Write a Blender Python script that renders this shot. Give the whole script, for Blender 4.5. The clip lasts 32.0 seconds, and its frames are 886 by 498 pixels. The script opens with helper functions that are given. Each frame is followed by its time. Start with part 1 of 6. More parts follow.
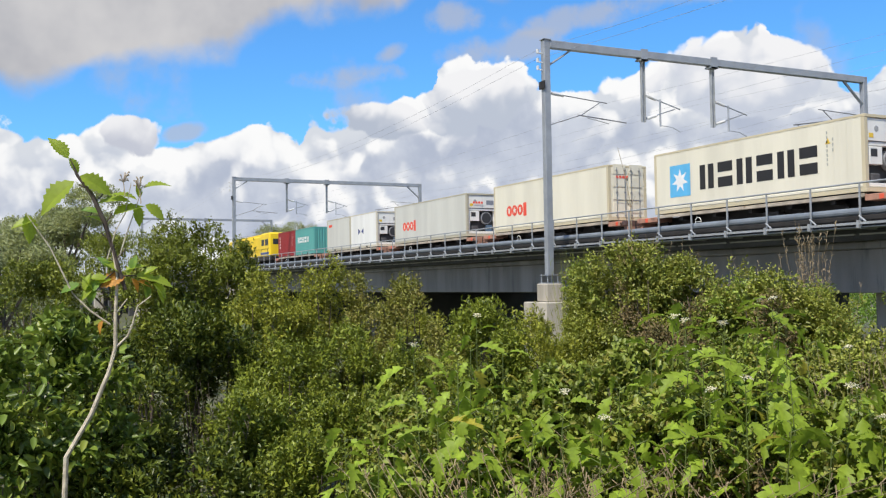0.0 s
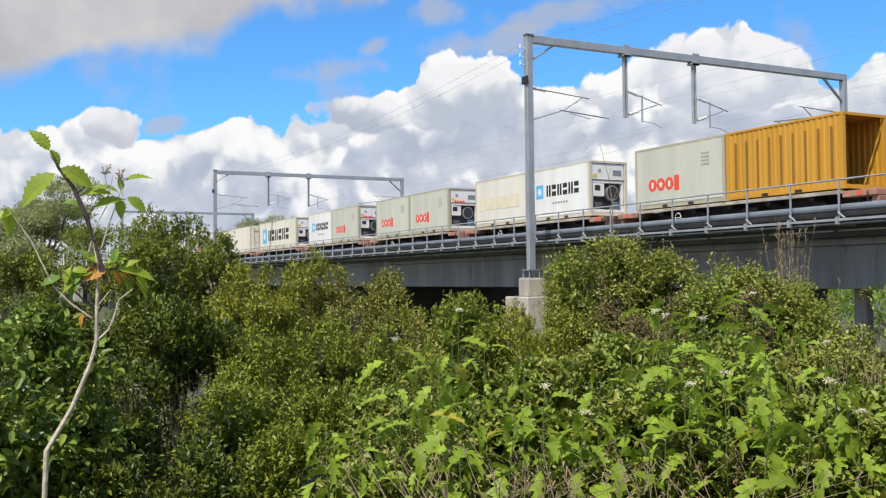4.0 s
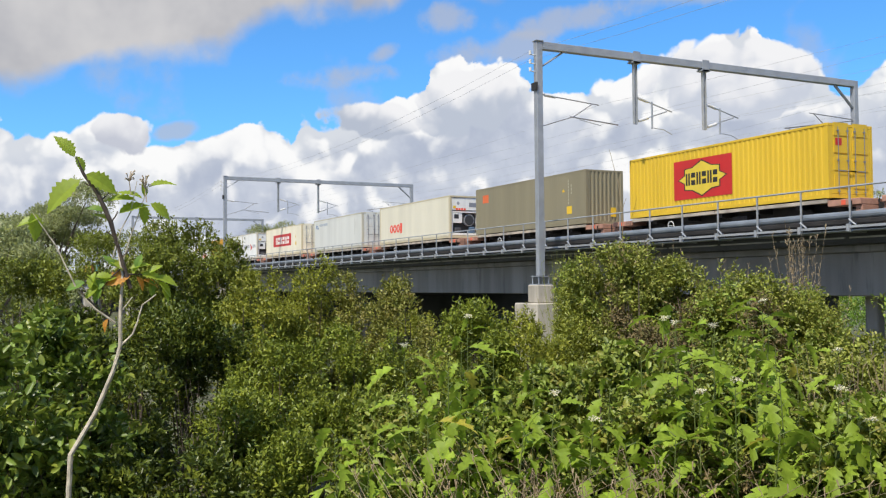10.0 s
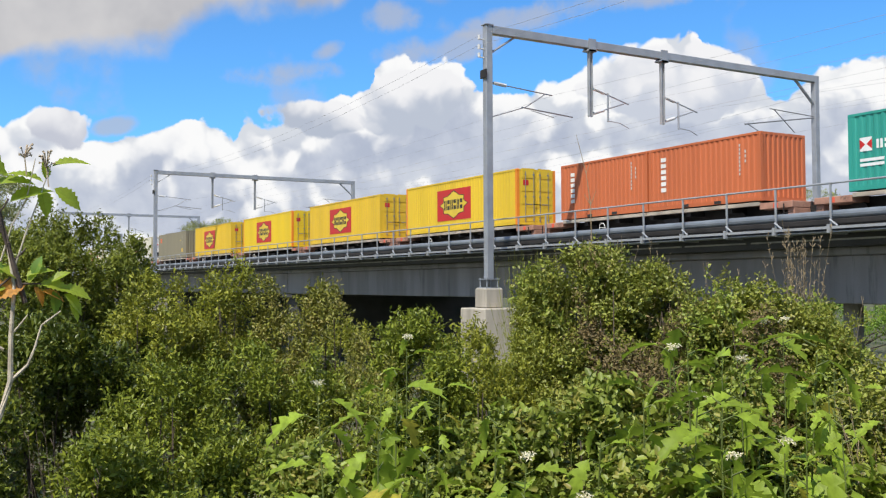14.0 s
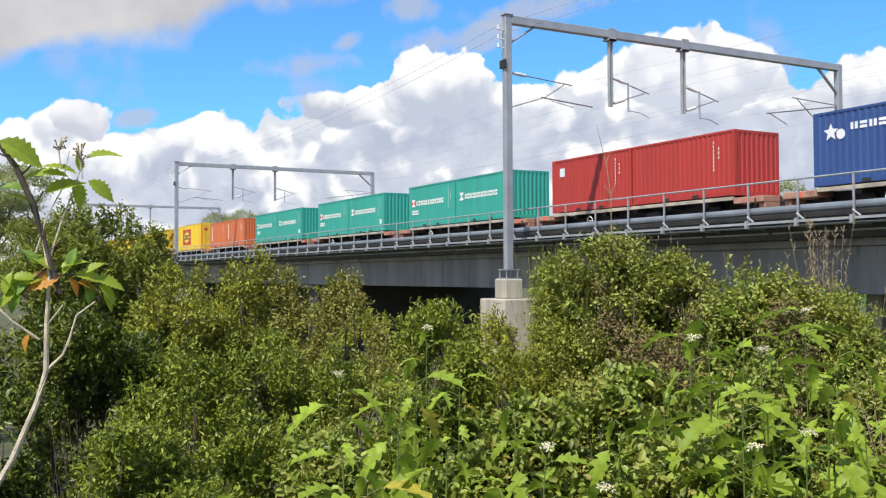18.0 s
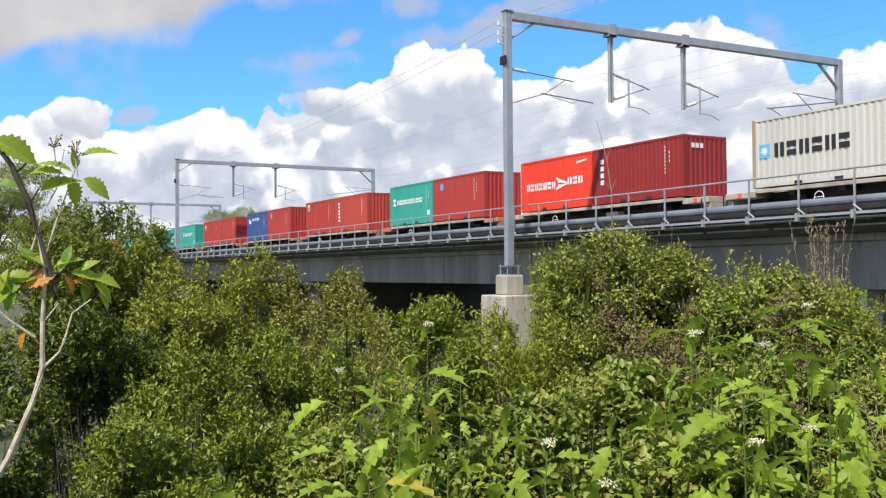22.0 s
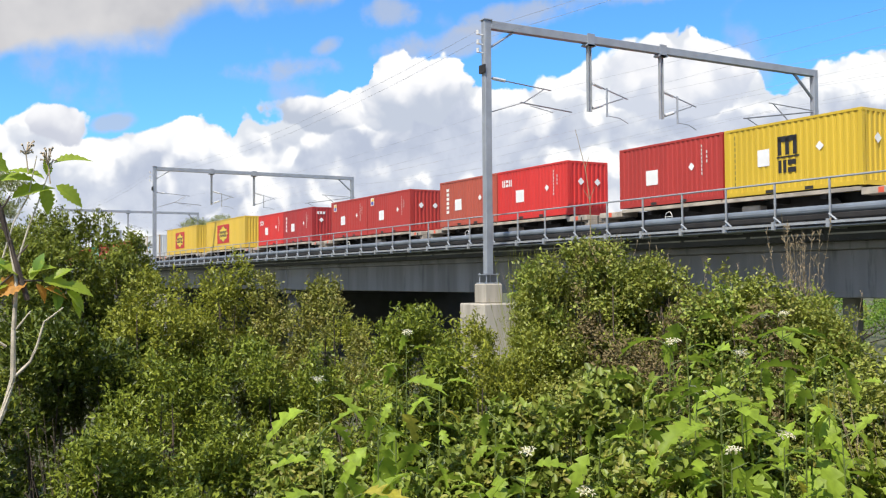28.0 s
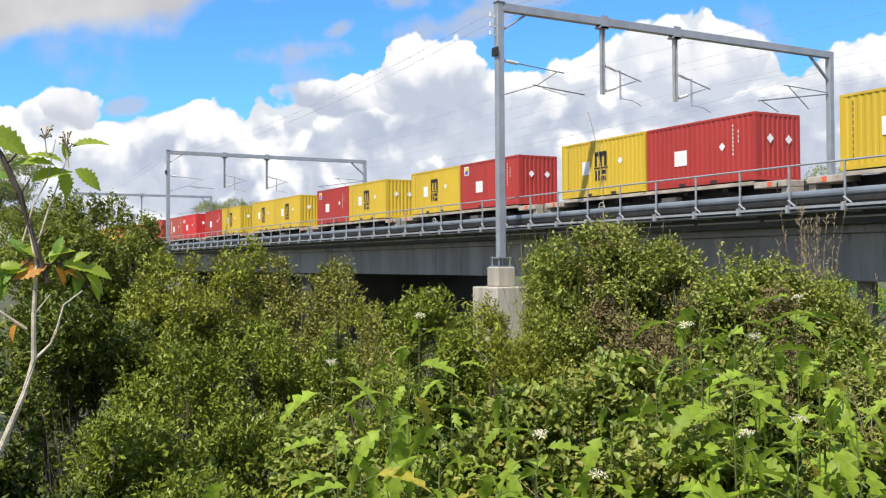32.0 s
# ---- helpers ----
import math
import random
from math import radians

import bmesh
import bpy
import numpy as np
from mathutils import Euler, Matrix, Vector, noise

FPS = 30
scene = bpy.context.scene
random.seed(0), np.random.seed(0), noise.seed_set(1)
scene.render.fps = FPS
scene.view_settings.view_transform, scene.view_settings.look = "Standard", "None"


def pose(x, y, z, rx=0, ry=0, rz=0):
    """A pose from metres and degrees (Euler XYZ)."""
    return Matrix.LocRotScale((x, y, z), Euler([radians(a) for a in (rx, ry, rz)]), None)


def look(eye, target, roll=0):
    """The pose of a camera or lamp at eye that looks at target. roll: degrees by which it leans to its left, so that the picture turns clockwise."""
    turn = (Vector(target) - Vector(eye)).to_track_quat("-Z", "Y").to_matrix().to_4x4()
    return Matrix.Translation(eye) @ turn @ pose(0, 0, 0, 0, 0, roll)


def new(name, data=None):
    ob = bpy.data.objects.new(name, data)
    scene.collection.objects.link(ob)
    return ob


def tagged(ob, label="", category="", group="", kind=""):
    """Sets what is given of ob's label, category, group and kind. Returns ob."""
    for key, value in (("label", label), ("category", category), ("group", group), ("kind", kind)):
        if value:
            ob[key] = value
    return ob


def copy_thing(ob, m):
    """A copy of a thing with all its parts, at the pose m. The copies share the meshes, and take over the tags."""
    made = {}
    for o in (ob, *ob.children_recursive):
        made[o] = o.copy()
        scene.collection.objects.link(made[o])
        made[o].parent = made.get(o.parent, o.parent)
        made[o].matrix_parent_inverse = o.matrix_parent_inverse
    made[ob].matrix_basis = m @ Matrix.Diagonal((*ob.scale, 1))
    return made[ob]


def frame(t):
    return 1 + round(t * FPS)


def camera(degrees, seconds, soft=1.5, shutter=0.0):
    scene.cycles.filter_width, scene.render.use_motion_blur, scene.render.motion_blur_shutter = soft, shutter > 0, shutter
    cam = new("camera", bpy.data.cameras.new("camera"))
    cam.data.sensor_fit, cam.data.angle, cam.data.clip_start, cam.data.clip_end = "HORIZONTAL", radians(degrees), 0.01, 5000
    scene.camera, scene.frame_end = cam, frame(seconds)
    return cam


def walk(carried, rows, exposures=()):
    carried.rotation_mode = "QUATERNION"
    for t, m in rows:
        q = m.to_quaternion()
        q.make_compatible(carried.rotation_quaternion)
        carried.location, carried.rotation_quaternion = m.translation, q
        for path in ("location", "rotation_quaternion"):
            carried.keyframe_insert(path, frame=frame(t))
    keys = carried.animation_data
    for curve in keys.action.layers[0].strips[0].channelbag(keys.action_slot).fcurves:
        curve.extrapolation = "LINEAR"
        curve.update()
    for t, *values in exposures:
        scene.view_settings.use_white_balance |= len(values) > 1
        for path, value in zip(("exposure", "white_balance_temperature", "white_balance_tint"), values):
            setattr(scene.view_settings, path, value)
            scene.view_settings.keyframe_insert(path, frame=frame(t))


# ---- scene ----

# ---------------------------------------------------------------- camera
PATH = [
    (0, 1.18, -0.54, 5.04, 92.13, 0.82, 64.00),
    (0.5, 1.18, -0.54, 5.04, 92.00, 0.67, 64.04),
    (1, 1.18, -0.54, 5.04, 91.70, 0.61, 63.81),
    (1.5, 1.18, -0.54, 5.04, 91.51, 0.53, 63.60),
    (2, 1.18, -0.54, 5.04, 91.78, 0.59, 63.24),
    (2.5, 1.18, -0.54, 5.04, 91.89, 0.60, 63.18),
    (3, 1.18, -0.54, 5.04, 91.93, 0.57, 62.95),
    (3.5, 1.18, -0.54, 5.04, 91.83, 0.60, 62.86),
    (5.5, 1.18, -0.54, 5.04, 91.69, 0.45, 63.23),
    (6, 1.18, -0.54, 5.04, 91.75, 0.42, 63.28),
    (6.5, 1.18, -0.54, 5.04, 91.83, 0.51, 63.29),
    (7, 1.18, -0.54, 5.04, 91.90, 0.44, 63.28),
    (7.5, 1.18, -0.54, 5.04, 91.99, 0.44, 63.19),
    (8, 1.18, -0.54, 5.04, 92.06, 0.47, 63.17),
    (8.5, 1.18, -0.54, 5.04, 92.08, 0.56, 63.18),
    (9, 1.18, -0.54, 5.04, 92.13, 0.57, 63.20),
    (9.5, 1.18, -0.54, 5.04, 92.15, 0.47, 63.22),
    (10, 1.18, -0.54, 5.04, 92.16, 0.46, 63.47),
    (10.5, 1.18, -0.54, 5.04, 92.22, 0.43, 63.62),
    (11, 1.18, -0.54, 5.04, 92.37, 0.42, 62.82),
    (11.5, 1.18, -0.54, 5.04, 92.42, 0.26, 62.02),
    (12, 1.18, -0.54, 5.04, 92.46, 0.28, 60.91),
    (12.5, 1.18, -0.54, 5.04, 92.53, 0.28, 60.24),
    (13, 1.18, -0.54, 5.04, 92.53, 0.29, 59.99),
    (13.1, 1.14, -0.52, 5.04, 92.54, 0.31, 60.03),
    (13.2, 0.59, -0.22, 5.07, 92.46, 0.41, 60.09),
    (13.3, -0.65, 0.46, 5.14, 92.43, 0.16, 60.05),
    (13.4, -1.77, 1.09, 5.20, 92.31, -0.01, 60.00),
    (13.5, -1.80, 1.10, 5.20, 92.24, 0.10, 60.04),
    (15.5, -1.80, 1.10, 5.20, 91.91, 0.16, 60.28),
    (16, -1.80, 1.10, 5.20, 91.84, 0.01, 60.50),
    (16.5, -1.80, 1.10, 5.20, 91.73, 0.09, 60.75),
    (17, -1.80, 1.10, 5.20, 91.68, 0.20, 60.92),
    (17.5, -1.80, 1.10, 5.20, 91.56, 0.25, 61.11),
    (18, -1.80, 1.10, 5.20, 91.55, 0.26, 61.27),
    (18.5, -1.80, 1.10, 5.20, 91.65, 0.10, 61.38),
    (19, -1.80, 1.10, 5.20, 91.69, 0.10, 61.43),
    (19.5, -1.80, 1.10, 5.20, 91.76, 0.26, 61.14),
    (20, -1.80, 1.10, 5.20, 91.76, 0.37, 61.06),
    (20.5, -1.80, 1.10, 5.20, 91.69, 0.48, 61.08),
    (21, -1.80, 1.10, 5.20, 91.53, 0.46, 61.17),
    (21.5, -1.80, 1.10, 5.20, 91.37, 0.50, 61.25),
    (22, -1.80, 1.10, 5.20, 91.34, 0.45, 61.32),
    (22.5, -1.80, 1.10, 5.20, 91.25, 0.37, 61.37),
    (23, -1.80, 1.10, 5.20, 91.04, 0.48, 61.44),
    (23.5, -1.80, 1.10, 5.20, 90.77, 0.45, 61.42),
    (24, -1.80, 1.10, 5.20, 90.59, 0.52, 61.38),
    (24.5, -1.80, 1.10, 5.20, 90.46, 0.49, 60.71),
    (25, -1.80, 1.10, 5.20, 90.36, 0.50, 60.48),
    (25.5, -1.80, 1.10, 5.20, 91.11, 0.47, 60.39),
    (26, -1.80, 1.10, 5.20, 91.58, 0.43, 60.16),
    (26.5, -1.80, 1.10, 5.20, 92.11, 0.32, 60.24),
    (28.5, -1.80, 1.10, 5.20, 91.76, 0.44, 60.05),
    (29, -1.80, 1.10, 5.20, 91.71, 0.32, 60.25),
    (29.5, -1.80, 1.10, 5.20, 91.53, 0.39, 60.38),
    (30, -1.80, 1.10, 5.20, 91.30, 0.40, 60.38),
    (30.5, -1.80, 1.10, 5.20, 91.22, 0.42, 60.35),
    (31, -1.80, 1.10, 5.20, 91.09, 0.43, 60.61),
    (31.5, -1.80, 1.10, 5.20, 91.01, 0.41, 60.80),
    (32, -1.80, 1.10, 5.20, 90.84, 0.41, 60.82),
]
cam = camera(49.5, 32.0, soft=1.25)
walk(cam, [(r[0], pose(*r[1:])) for r in PATH], [(0, -0.02), (16.0, -0.02), (17.8, 0.14), (32, 0.15)])

# ---------------------------------------------------------------- sky and sun
SUN = Vector((0.38, -0.60, 1.0)).normalized()
sun = new("sun", bpy.data.lights.new("sun", "SUN"))
sun.data.energy, sun.data.angle, sun.data.color = 5.0, radians(0.53), (1.0, 0.935, 0.82)
sun.matrix_world = look(SUN * 200, (0, 0, 0))

# top of the cumulus bank: bearing (degrees from +Y towards -X) and height (degrees)
CREST = [(36.4, 12.53), (38.7, 12.33), (39.9, 11.33), (42, 12.13), (44.6, 14.13), (45.7, 14.93), (47.4, 14.53), (48.7, 13.83),
         (50.7, 13.03), (52.8, 11.73), (54.9, 11.03), (57.9, 12.13), (58.9, 13.23), (60.9, 12.93), (62.3, 13.93), (64.3, 12.93),
         (64.5, 11.63), (68.7, 10.93), (71.8, 10.03), (72.4, 8.73), (74.3, 9.63), (78.4, 8.93), (80.7, 8.03), (81.5, 8.53),
         (82, 9.83), (82.8, 10.33), (83.9, 9.73), (86.1, 8.83), (90, 9.03), (91.7, 8.73)]


# single heads of cloud: bearing, height, half width, half height, shade colour
HEADS = [(82.0, 8.9, 1.9, 1.35, (0.66, 0.69, 0.79, 1)), (68.4, 9.8, 3.4, 1.4, (0.56, 0.62, 0.74, 1)), (61.6, 10.7, 3.4, 2.1, (0.60, 0.66, 0.78, 1)), (46.2, 11.6, 5.0, 2.6, (0.70, 0.75, 0.86, 1))]

# thin scraps of higher cloud: bearing, height, half width, half height
SCRAPS = [(69.5, 12.3, 3.0, 0.8), (60.6, 13.8, 3.6, 1.0), (66.9, 13.7, 1.0, 0.5), (55.7, 15.4, 3.4, 0.8), (62.8, 15.6, 2.4, 1.0), (49.6, 16.4, 4.2, 0.9), (79.0, 8.9, 1.3, 0.5)]


class Nodes:
    """Short hand for building node trees."""

    def __init__(self, tree):
        self.tree = tree
        tree.nodes.clear()

    def add(self, kind, **values):
        node = self.tree.nodes.new(kind)
        for key, value in values.items():
            if key == "op":
                node.operation = value
            elif key == "blend":
                node.data_type, node.blend_type = "RGBA", value
        return node

    def put(self, socket, value):
        if isinstance(value, bpy.types.NodeSocket):
            self.tree.links.new(value, socket)
        else:
            socket.default_value = value

    def math(self, op, a, b=0.0, c=0.0, clamp=False):
        node = self.add("ShaderNodeMath", op=op)
        node.use_clamp = clamp
        for socket, value in zip(node.inputs, (a, b, c)):
            self.put(socket, value)
        return node.outputs[0]

    def mix(self, fac, a, b, blend="MIX"):
        node = self.add("ShaderNodeMix", blend=blend)
        self.put(node.inputs[0], fac), self.put(node.inputs[6], a), self.put(node.inputs[7], b)
        return node.outputs[2]

    def step(self, value, low, high, a=0.0, b=1.0):
        node = self.add("ShaderNodeMapRange")
        node.interpolation_type = "SMOOTHSTEP"
        for socket, v in zip(node.inputs, (value, low, high, a, b)):
            self.put(socket, v)
        return node.outputs[0]

    def noise(self, vector, scale, detail=5.0, rough=0.55, colour=False):
        node = self.add("ShaderNodeTexNoise")
        if vector is not None:
            self.put(node.inputs["Vector"], vector)
        node.inputs["Scale"].default_value, node.inputs["Detail"].default_value, node.inputs["Roughness"].default_value = scale, detail, rough
        return node.outputs["Color" if colour else "Fac"]

    def ramp(self, fac, stops):
        node = self.add("ShaderNodeValToRGB")
        ramp = node.color_ramp
        while len(ramp.elements) < len(stops):
            ramp.elements.new(0.5)
        for e, (at, c) in zip(ramp.elements, stops):
            e.position, e.color = at, (*c, 1) if len(c) == 3 else c
        self.put(node.inputs[0], fac)
        return node.outputs[0]


def make_world():
    world = bpy.data.worlds.new("sky")
    scene.world = world
    world.use_nodes = True
    n = Nodes(world.node_tree)
    where = n.add("ShaderNodeTexCoord").outputs["Generated"]
    xyz = n.add("ShaderNodeSeparateXYZ")
    n.put(xyz.inputs[0], where)
    x, y, z = xyz.outputs
    sky = n.add("ShaderNodeTexSky")
    sky.sky_type, sky.sun_disc = "NISHITA", False
    sky.sun_elevation = math.asin(SUN.z)
    sky.sun_rotation = math.atan2(SUN.x, SUN.y)
    sky.air_density, sky.dust_density, sky.ozone_density = 1.0, 0.4, 2.5
    blue = n.mix(1.0, sky.outputs[0], (0.078, 0.158, 0.228, 1), "MULTIPLY")

    def puffs(scale, smooth, at=None):
        node = n.add("ShaderNodeTexVoronoi")
        node.feature = "SMOOTH_F1"
        n.put(node.inputs["Vector"], at or warped)
        node.inputs["Scale"].default_value, node.inputs["Smoothness"].default_value = scale, smooth
        return node.outputs["Distance"]

    # bearing and height of the direction, in degrees, with the edge broken into puffs
    warp = n.noise(where, 14.0, 4.0, 0.55, True)
    warped = n.mix(0.06, where, warp, "ADD")
    fray = n.noise(where, 26.0, 8.0, 0.62)
    big, small, tiny = puffs(13.0, 0.3), puffs(30.0, 0.25), puffs(66.0, 0.25)
    billow = n.math("ADD", n.math("ADD", n.math("MULTIPLY", n.math("SUBTRACT", 0.42, big), 1.5), n.math("MULTIPLY", n.math("SUBTRACT", 0.42, small), 0.8)), n.math("MULTIPLY", n.math("SUBTRACT", 0.42, tiny), 0.35))
    higher = n.mix(1.0, warped, (0.006, 0.0, 0.020, 1), "ADD")
    lit = n.math("ADD", n.math("MULTIPLY", n.math("SUBTRACT", puffs(13.0, 0.3, higher), big), 2.2), n.math("ADD", n.math("MULTIPLY", n.math("SUBTRACT", puffs(30.0, 0.25, higher), small), 1.25), n.math("MULTIPLY", n.math("SUBTRACT", puffs(66.0, 0.25, higher), tiny), 0.4)))
    azimuth = n.math("MULTIPLY", n.math("ARCTAN2", n.math("MULTIPLY", x, -1.0), y), 57.2958)
    height = n.math("MULTIPLY", n.math("ARCSINE", z), 57.2958)
    wavy = n.math("ADD", azimuth, n.math("MULTIPLY", n.math("SUBTRACT", fray, 0.5), 2.0))
    low, high = CREST[0][0], CREST[-1][0]
    crest = n.ramp(n.math("DIVIDE", n.math("SUBTRACT", wavy, low), high - low), [((a - low) / (high - low), (h / 20,) * 3) for a, h in CREST])
    crest = n.math("MULTIPLY", crest, 20.0)
    edge = n.math("SUBTRACT", crest, height)
    edge = n.math("ADD", edge, n.math("ADD", n.math("MULTIPLY", n.math("SUBTRACT", fray, 0.5), 1.6), n.math("MULTIPLY", billow, 1.3)))
    bank = n.step(edge, -0.03, 0.26)
    # the shaded middle of the bank, then a nearer low row of white heads
    shade = n.noise(where, 9.0, 5.0, 0.55)
    dull = n.math("ADD", shade, n.math("ADD", n.math("MULTIPLY", billow, -0.10), n.math("MULTIPLY", lit, -0.24)))
    belly = n.math("MULTIPLY", n.step(edge, 0.5, 2.4), n.step(dull, 0.30, 0.69))
    low_edge = n.math("SUBTRACT", n.math("ADD", 4.3, n.math("ADD", n.math("MULTIPLY", n.math("SUBTRACT", n.noise(where, 7.0, 3.0), 0.5), 9.0), n.math("MULTIPLY", billow, 1.6))), height)
    heads = n.step(low_edge, 0.0, 0.9)
    grey = n.mix(n.step(n.noise(where, 20.0, 6.0), 0.35, 0.7), (0.54, 0.60, 0.74, 1), (0.72, 0.77, 0.88, 1))
    white = n.mix(n.step(n.math("ADD", billow, lit), -0.60, 0.25), (0.81, 0.85, 0.92, 1), (1.14, 1.14, 1.14, 1))
    bank_colour = n.mix(belly, white, grey)
    low_colour = n.mix(n.math("MULTIPLY", n.step(n.math("SUBTRACT", low_edge, n.math("MULTIPLY", lit, 3.0)), 0.8, 3.0), 0.78), white, grey)
    bank_colour = n.mix(heads, bank_colour, low_colour)
    # rounded heads that stand before the bank, white above and blue-grey below
    for mid, up, rx, ry, tone in HEADS:
        dx, dy = n.math("DIVIDE", n.math("SUBTRACT", azimuth, mid), rx), n.math("DIVIDE", n.math("SUBTRACT", height, up), ry)
        d = n.math("ADD", n.math("MULTIPLY", dx, dx), n.math("MULTIPLY", dy, dy))
        d = n.math("SUBTRACT", d, n.math("ADD", n.math("MULTIPLY", billow, 0.85), n.math("MULTIPLY", n.math("SUBTRACT", fray, 0.5), 0.9)))
        over = n.step(d, 1.02, 0.78)
        fade = n.step(n.math("ADD", dy, n.math("MULTIPLY", n.math("ADD", billow, lit), 0.55)), -0.6, 0.75)
        bank_colour = n.mix(over, bank_colour, n.mix(fade, tone, (1.06, 1.06, 1.08, 1)))
        bank = n.math("MAXIMUM", bank, over)
    # a grey sheet of higher cloud over the left, and loose scraps
    sheet_low = n.math("MINIMUM", 16.6, n.math("ADD", 10.9, n.math("MULTIPLY", n.math("SUBTRACT", 89.5, azimuth), 0.225)))
    soft = n.noise(where, 8.0, 6.0, 0.5)
    sheet = n.step(n.math("ADD", n.math("SUBTRACT", height, sheet_low), n.math("MULTIPLY", n.math("SUBTRACT", soft, 0.5), 7.0)), -0.2, 1.3)
    sheet = n.math("MULTIPLY", sheet, n.step(height, 30.0, 20.0, 0.28, 1.0))
    sheet_colour = n.mix(n.step(n.noise(where, 5.0, 5.0), 0.35, 0.65), (0.50, 0.51, 0.56, 1), (0.76, 0.75, 0.76, 1))
    wisps = n.math("MULTIPLY", n.step(n.noise(where, 10.0, 6.0, 0.5), 0.58, 0.72), 0.55)
    back = n.mix(wisps, blue, (0.52, 0.58, 0.72, 1))
    ragged = n.noise(where, 17.0, 5.0, 0.55)
    for mid, up, rx, ry in SCRAPS:
        # they lean, lower on the left
        dx = n.math("DIVIDE", n.math("SUBTRACT", azimuth, mid), rx)
        dy = n.math("DIVIDE", n.math("ADD", n.math("SUBTRACT", height, up), n.math("MULTIPLY", dx, 0.25)), ry)
        d = n.math("ADD", n.math("MULTIPLY", dx, dx), n.math("MULTIPLY", dy, dy))
        d = n.math("ADD", d, n.math("ADD", n.math("MULTIPLY", n.math("SUBTRACT", ragged, 0.5), 5.0), n.math("MULTIPLY", n.math("SUBTRACT", fray, 0.5), 1.6)))
        back = n.mix(n.math("MULTIPLY", n.step(d, 1.3, -0.2), 0.72), back, (0.56, 0.60, 0.70, 1))
    back = n.mix(sheet, back, sheet_colour)
    full = n.mix(bank, back, bank_colour)
    # below the skyline a dull haze
    full = n.mix(n.step(height, -1.5, 0.0), (0.20, 0.22, 0.20, 1), full)
    shader = n.add("ShaderNodeBackground")
    n.put(shader.inputs[0], full)
    shader.inputs[1].default_value = 0.86
    out = n.add("ShaderNodeOutputWorld")
    n.put(out.inputs[0], shader.outputs[0])


make_world()


# ---------------------------------------------------------------- materials
def mat(name, colour, rough=0.6, metal=0.0, vary=0.25, scale=3.0, bump=0.15, fine=40.0, stain=None, stain_at=0.62, streak=False, spread=0.0, spec=0.5, through_light=0.0, island=0.0, tint=None, dry=None):
    """A painted, cast or grown surface: base colour with broad and fine variation, stains and relief."""
    m = bpy.data.materials.new(name)
    m.use_nodes = True
    n = Nodes(m.node_tree)
    co = n.add("ShaderNodeTexCoord").outputs["Object"]
    if streak:
        mp = n.add("ShaderNodeMapping")
        n.put(mp.inputs[0], co)
        mp.inputs["Scale"].default_value = (1.0, 1.0, 0.12)
        co_s = mp.outputs[0]
    else:
        co_s = co
    broad, grain = n.noise(co_s, scale, 4.0), n.noise(co, fine, 3.0)
    c = (*colour, 1)
    dark = (*[v * (1 - vary) for v in colour], 1)
    light = (*[min(1.0, v * (1 + vary * 0.6)) for v in colour], 1)
    col = n.mix(n.step(broad, 0.3, 0.7), dark, light)
    col = n.mix(n.math("MULTIPLY", grain, 0.3), col, dark)
    if stain:
        col = n.mix(n.step(n.noise(co_s, scale * 2.3, 6.0, 0.65), stain_at, stain_at + 0.12), col, (*stain, 1))
    if spread:
        rnd = n.add("ShaderNodeObjectInfo").outputs["Random"]
        col = n.mix(n.math("MULTIPLY", rnd, spread), col, dark)
    if island:
        geo = n.add("ShaderNodeNewGeometry").outputs["Random Per Island"]
        col = n.mix(n.math("MULTIPLY", geo, island), col, (*(tint or dark[:3]), 1))
        if dry:
            # whole twigs of older, drier leaves, and odd single ones
            old = n.step(n.math("ADD", n.noise(co, 2.6, 3.0), n.math("MULTIPLY", n.math("FRACT", n.math("MULTIPLY", geo, 37.0)), 0.30)), 0.66, 0.86)
            col = n.mix(n.math("MULTIPLY", old, 0.6), col, (*dry, 1))
    bsdf = n.add("ShaderNodeBsdfPrincipled")
    n.put(bsdf.inputs["Base Color"], col)
    n.put(bsdf.inputs["Roughness"], n.math("ADD", rough - 0.08, n.math("MULTIPLY", broad, 0.16), clamp=True))
    bsdf.inputs["Metallic"].default_value = metal
    bsdf.inputs["Specular IOR Level"].default_value = spec
    if bump:
        b = n.add("ShaderNodeBump")
        b.inputs["Strength"].default_value, b.inputs["Distance"].default_value = bump, 0.02
        n.put(b.inputs["Height"], grain)
        n.put(bsdf.inputs["Normal"], b.outputs[0])
    out = n.add("ShaderNodeOutputMaterial")
    if through_light:
        tr = n.add("ShaderNodeBsdfTranslucent")
        n.put(tr.inputs[0], n.mix(0.5, col, (*[min(1, v * 1.6) for v in colour], 1)))
        mx = n.add("ShaderNodeMixShader")
        mx.inputs[0].default_value = through_light
        n.put(mx.inputs[1], bsdf.outputs[0]), n.put(mx.inputs[2], tr.outputs[0])
        n.put(out.inputs[0], mx.outputs[0])
    else:
        n.put(out.inputs[0], bsdf.outputs[0])
    return m


PAINT = {}


def paint(colour, stain=(0.25, 0.16, 0.10)):
    """Weathered container paint in a given colour."""
    if colour not in PAINT:
        PAINT[colour] = mat("paint", colour, 0.5, 0.0, 0.12, 0.7, 0.06, 30.0, stain, 0.70, streak=True, spread=0.35)
    return PAINT[colour]


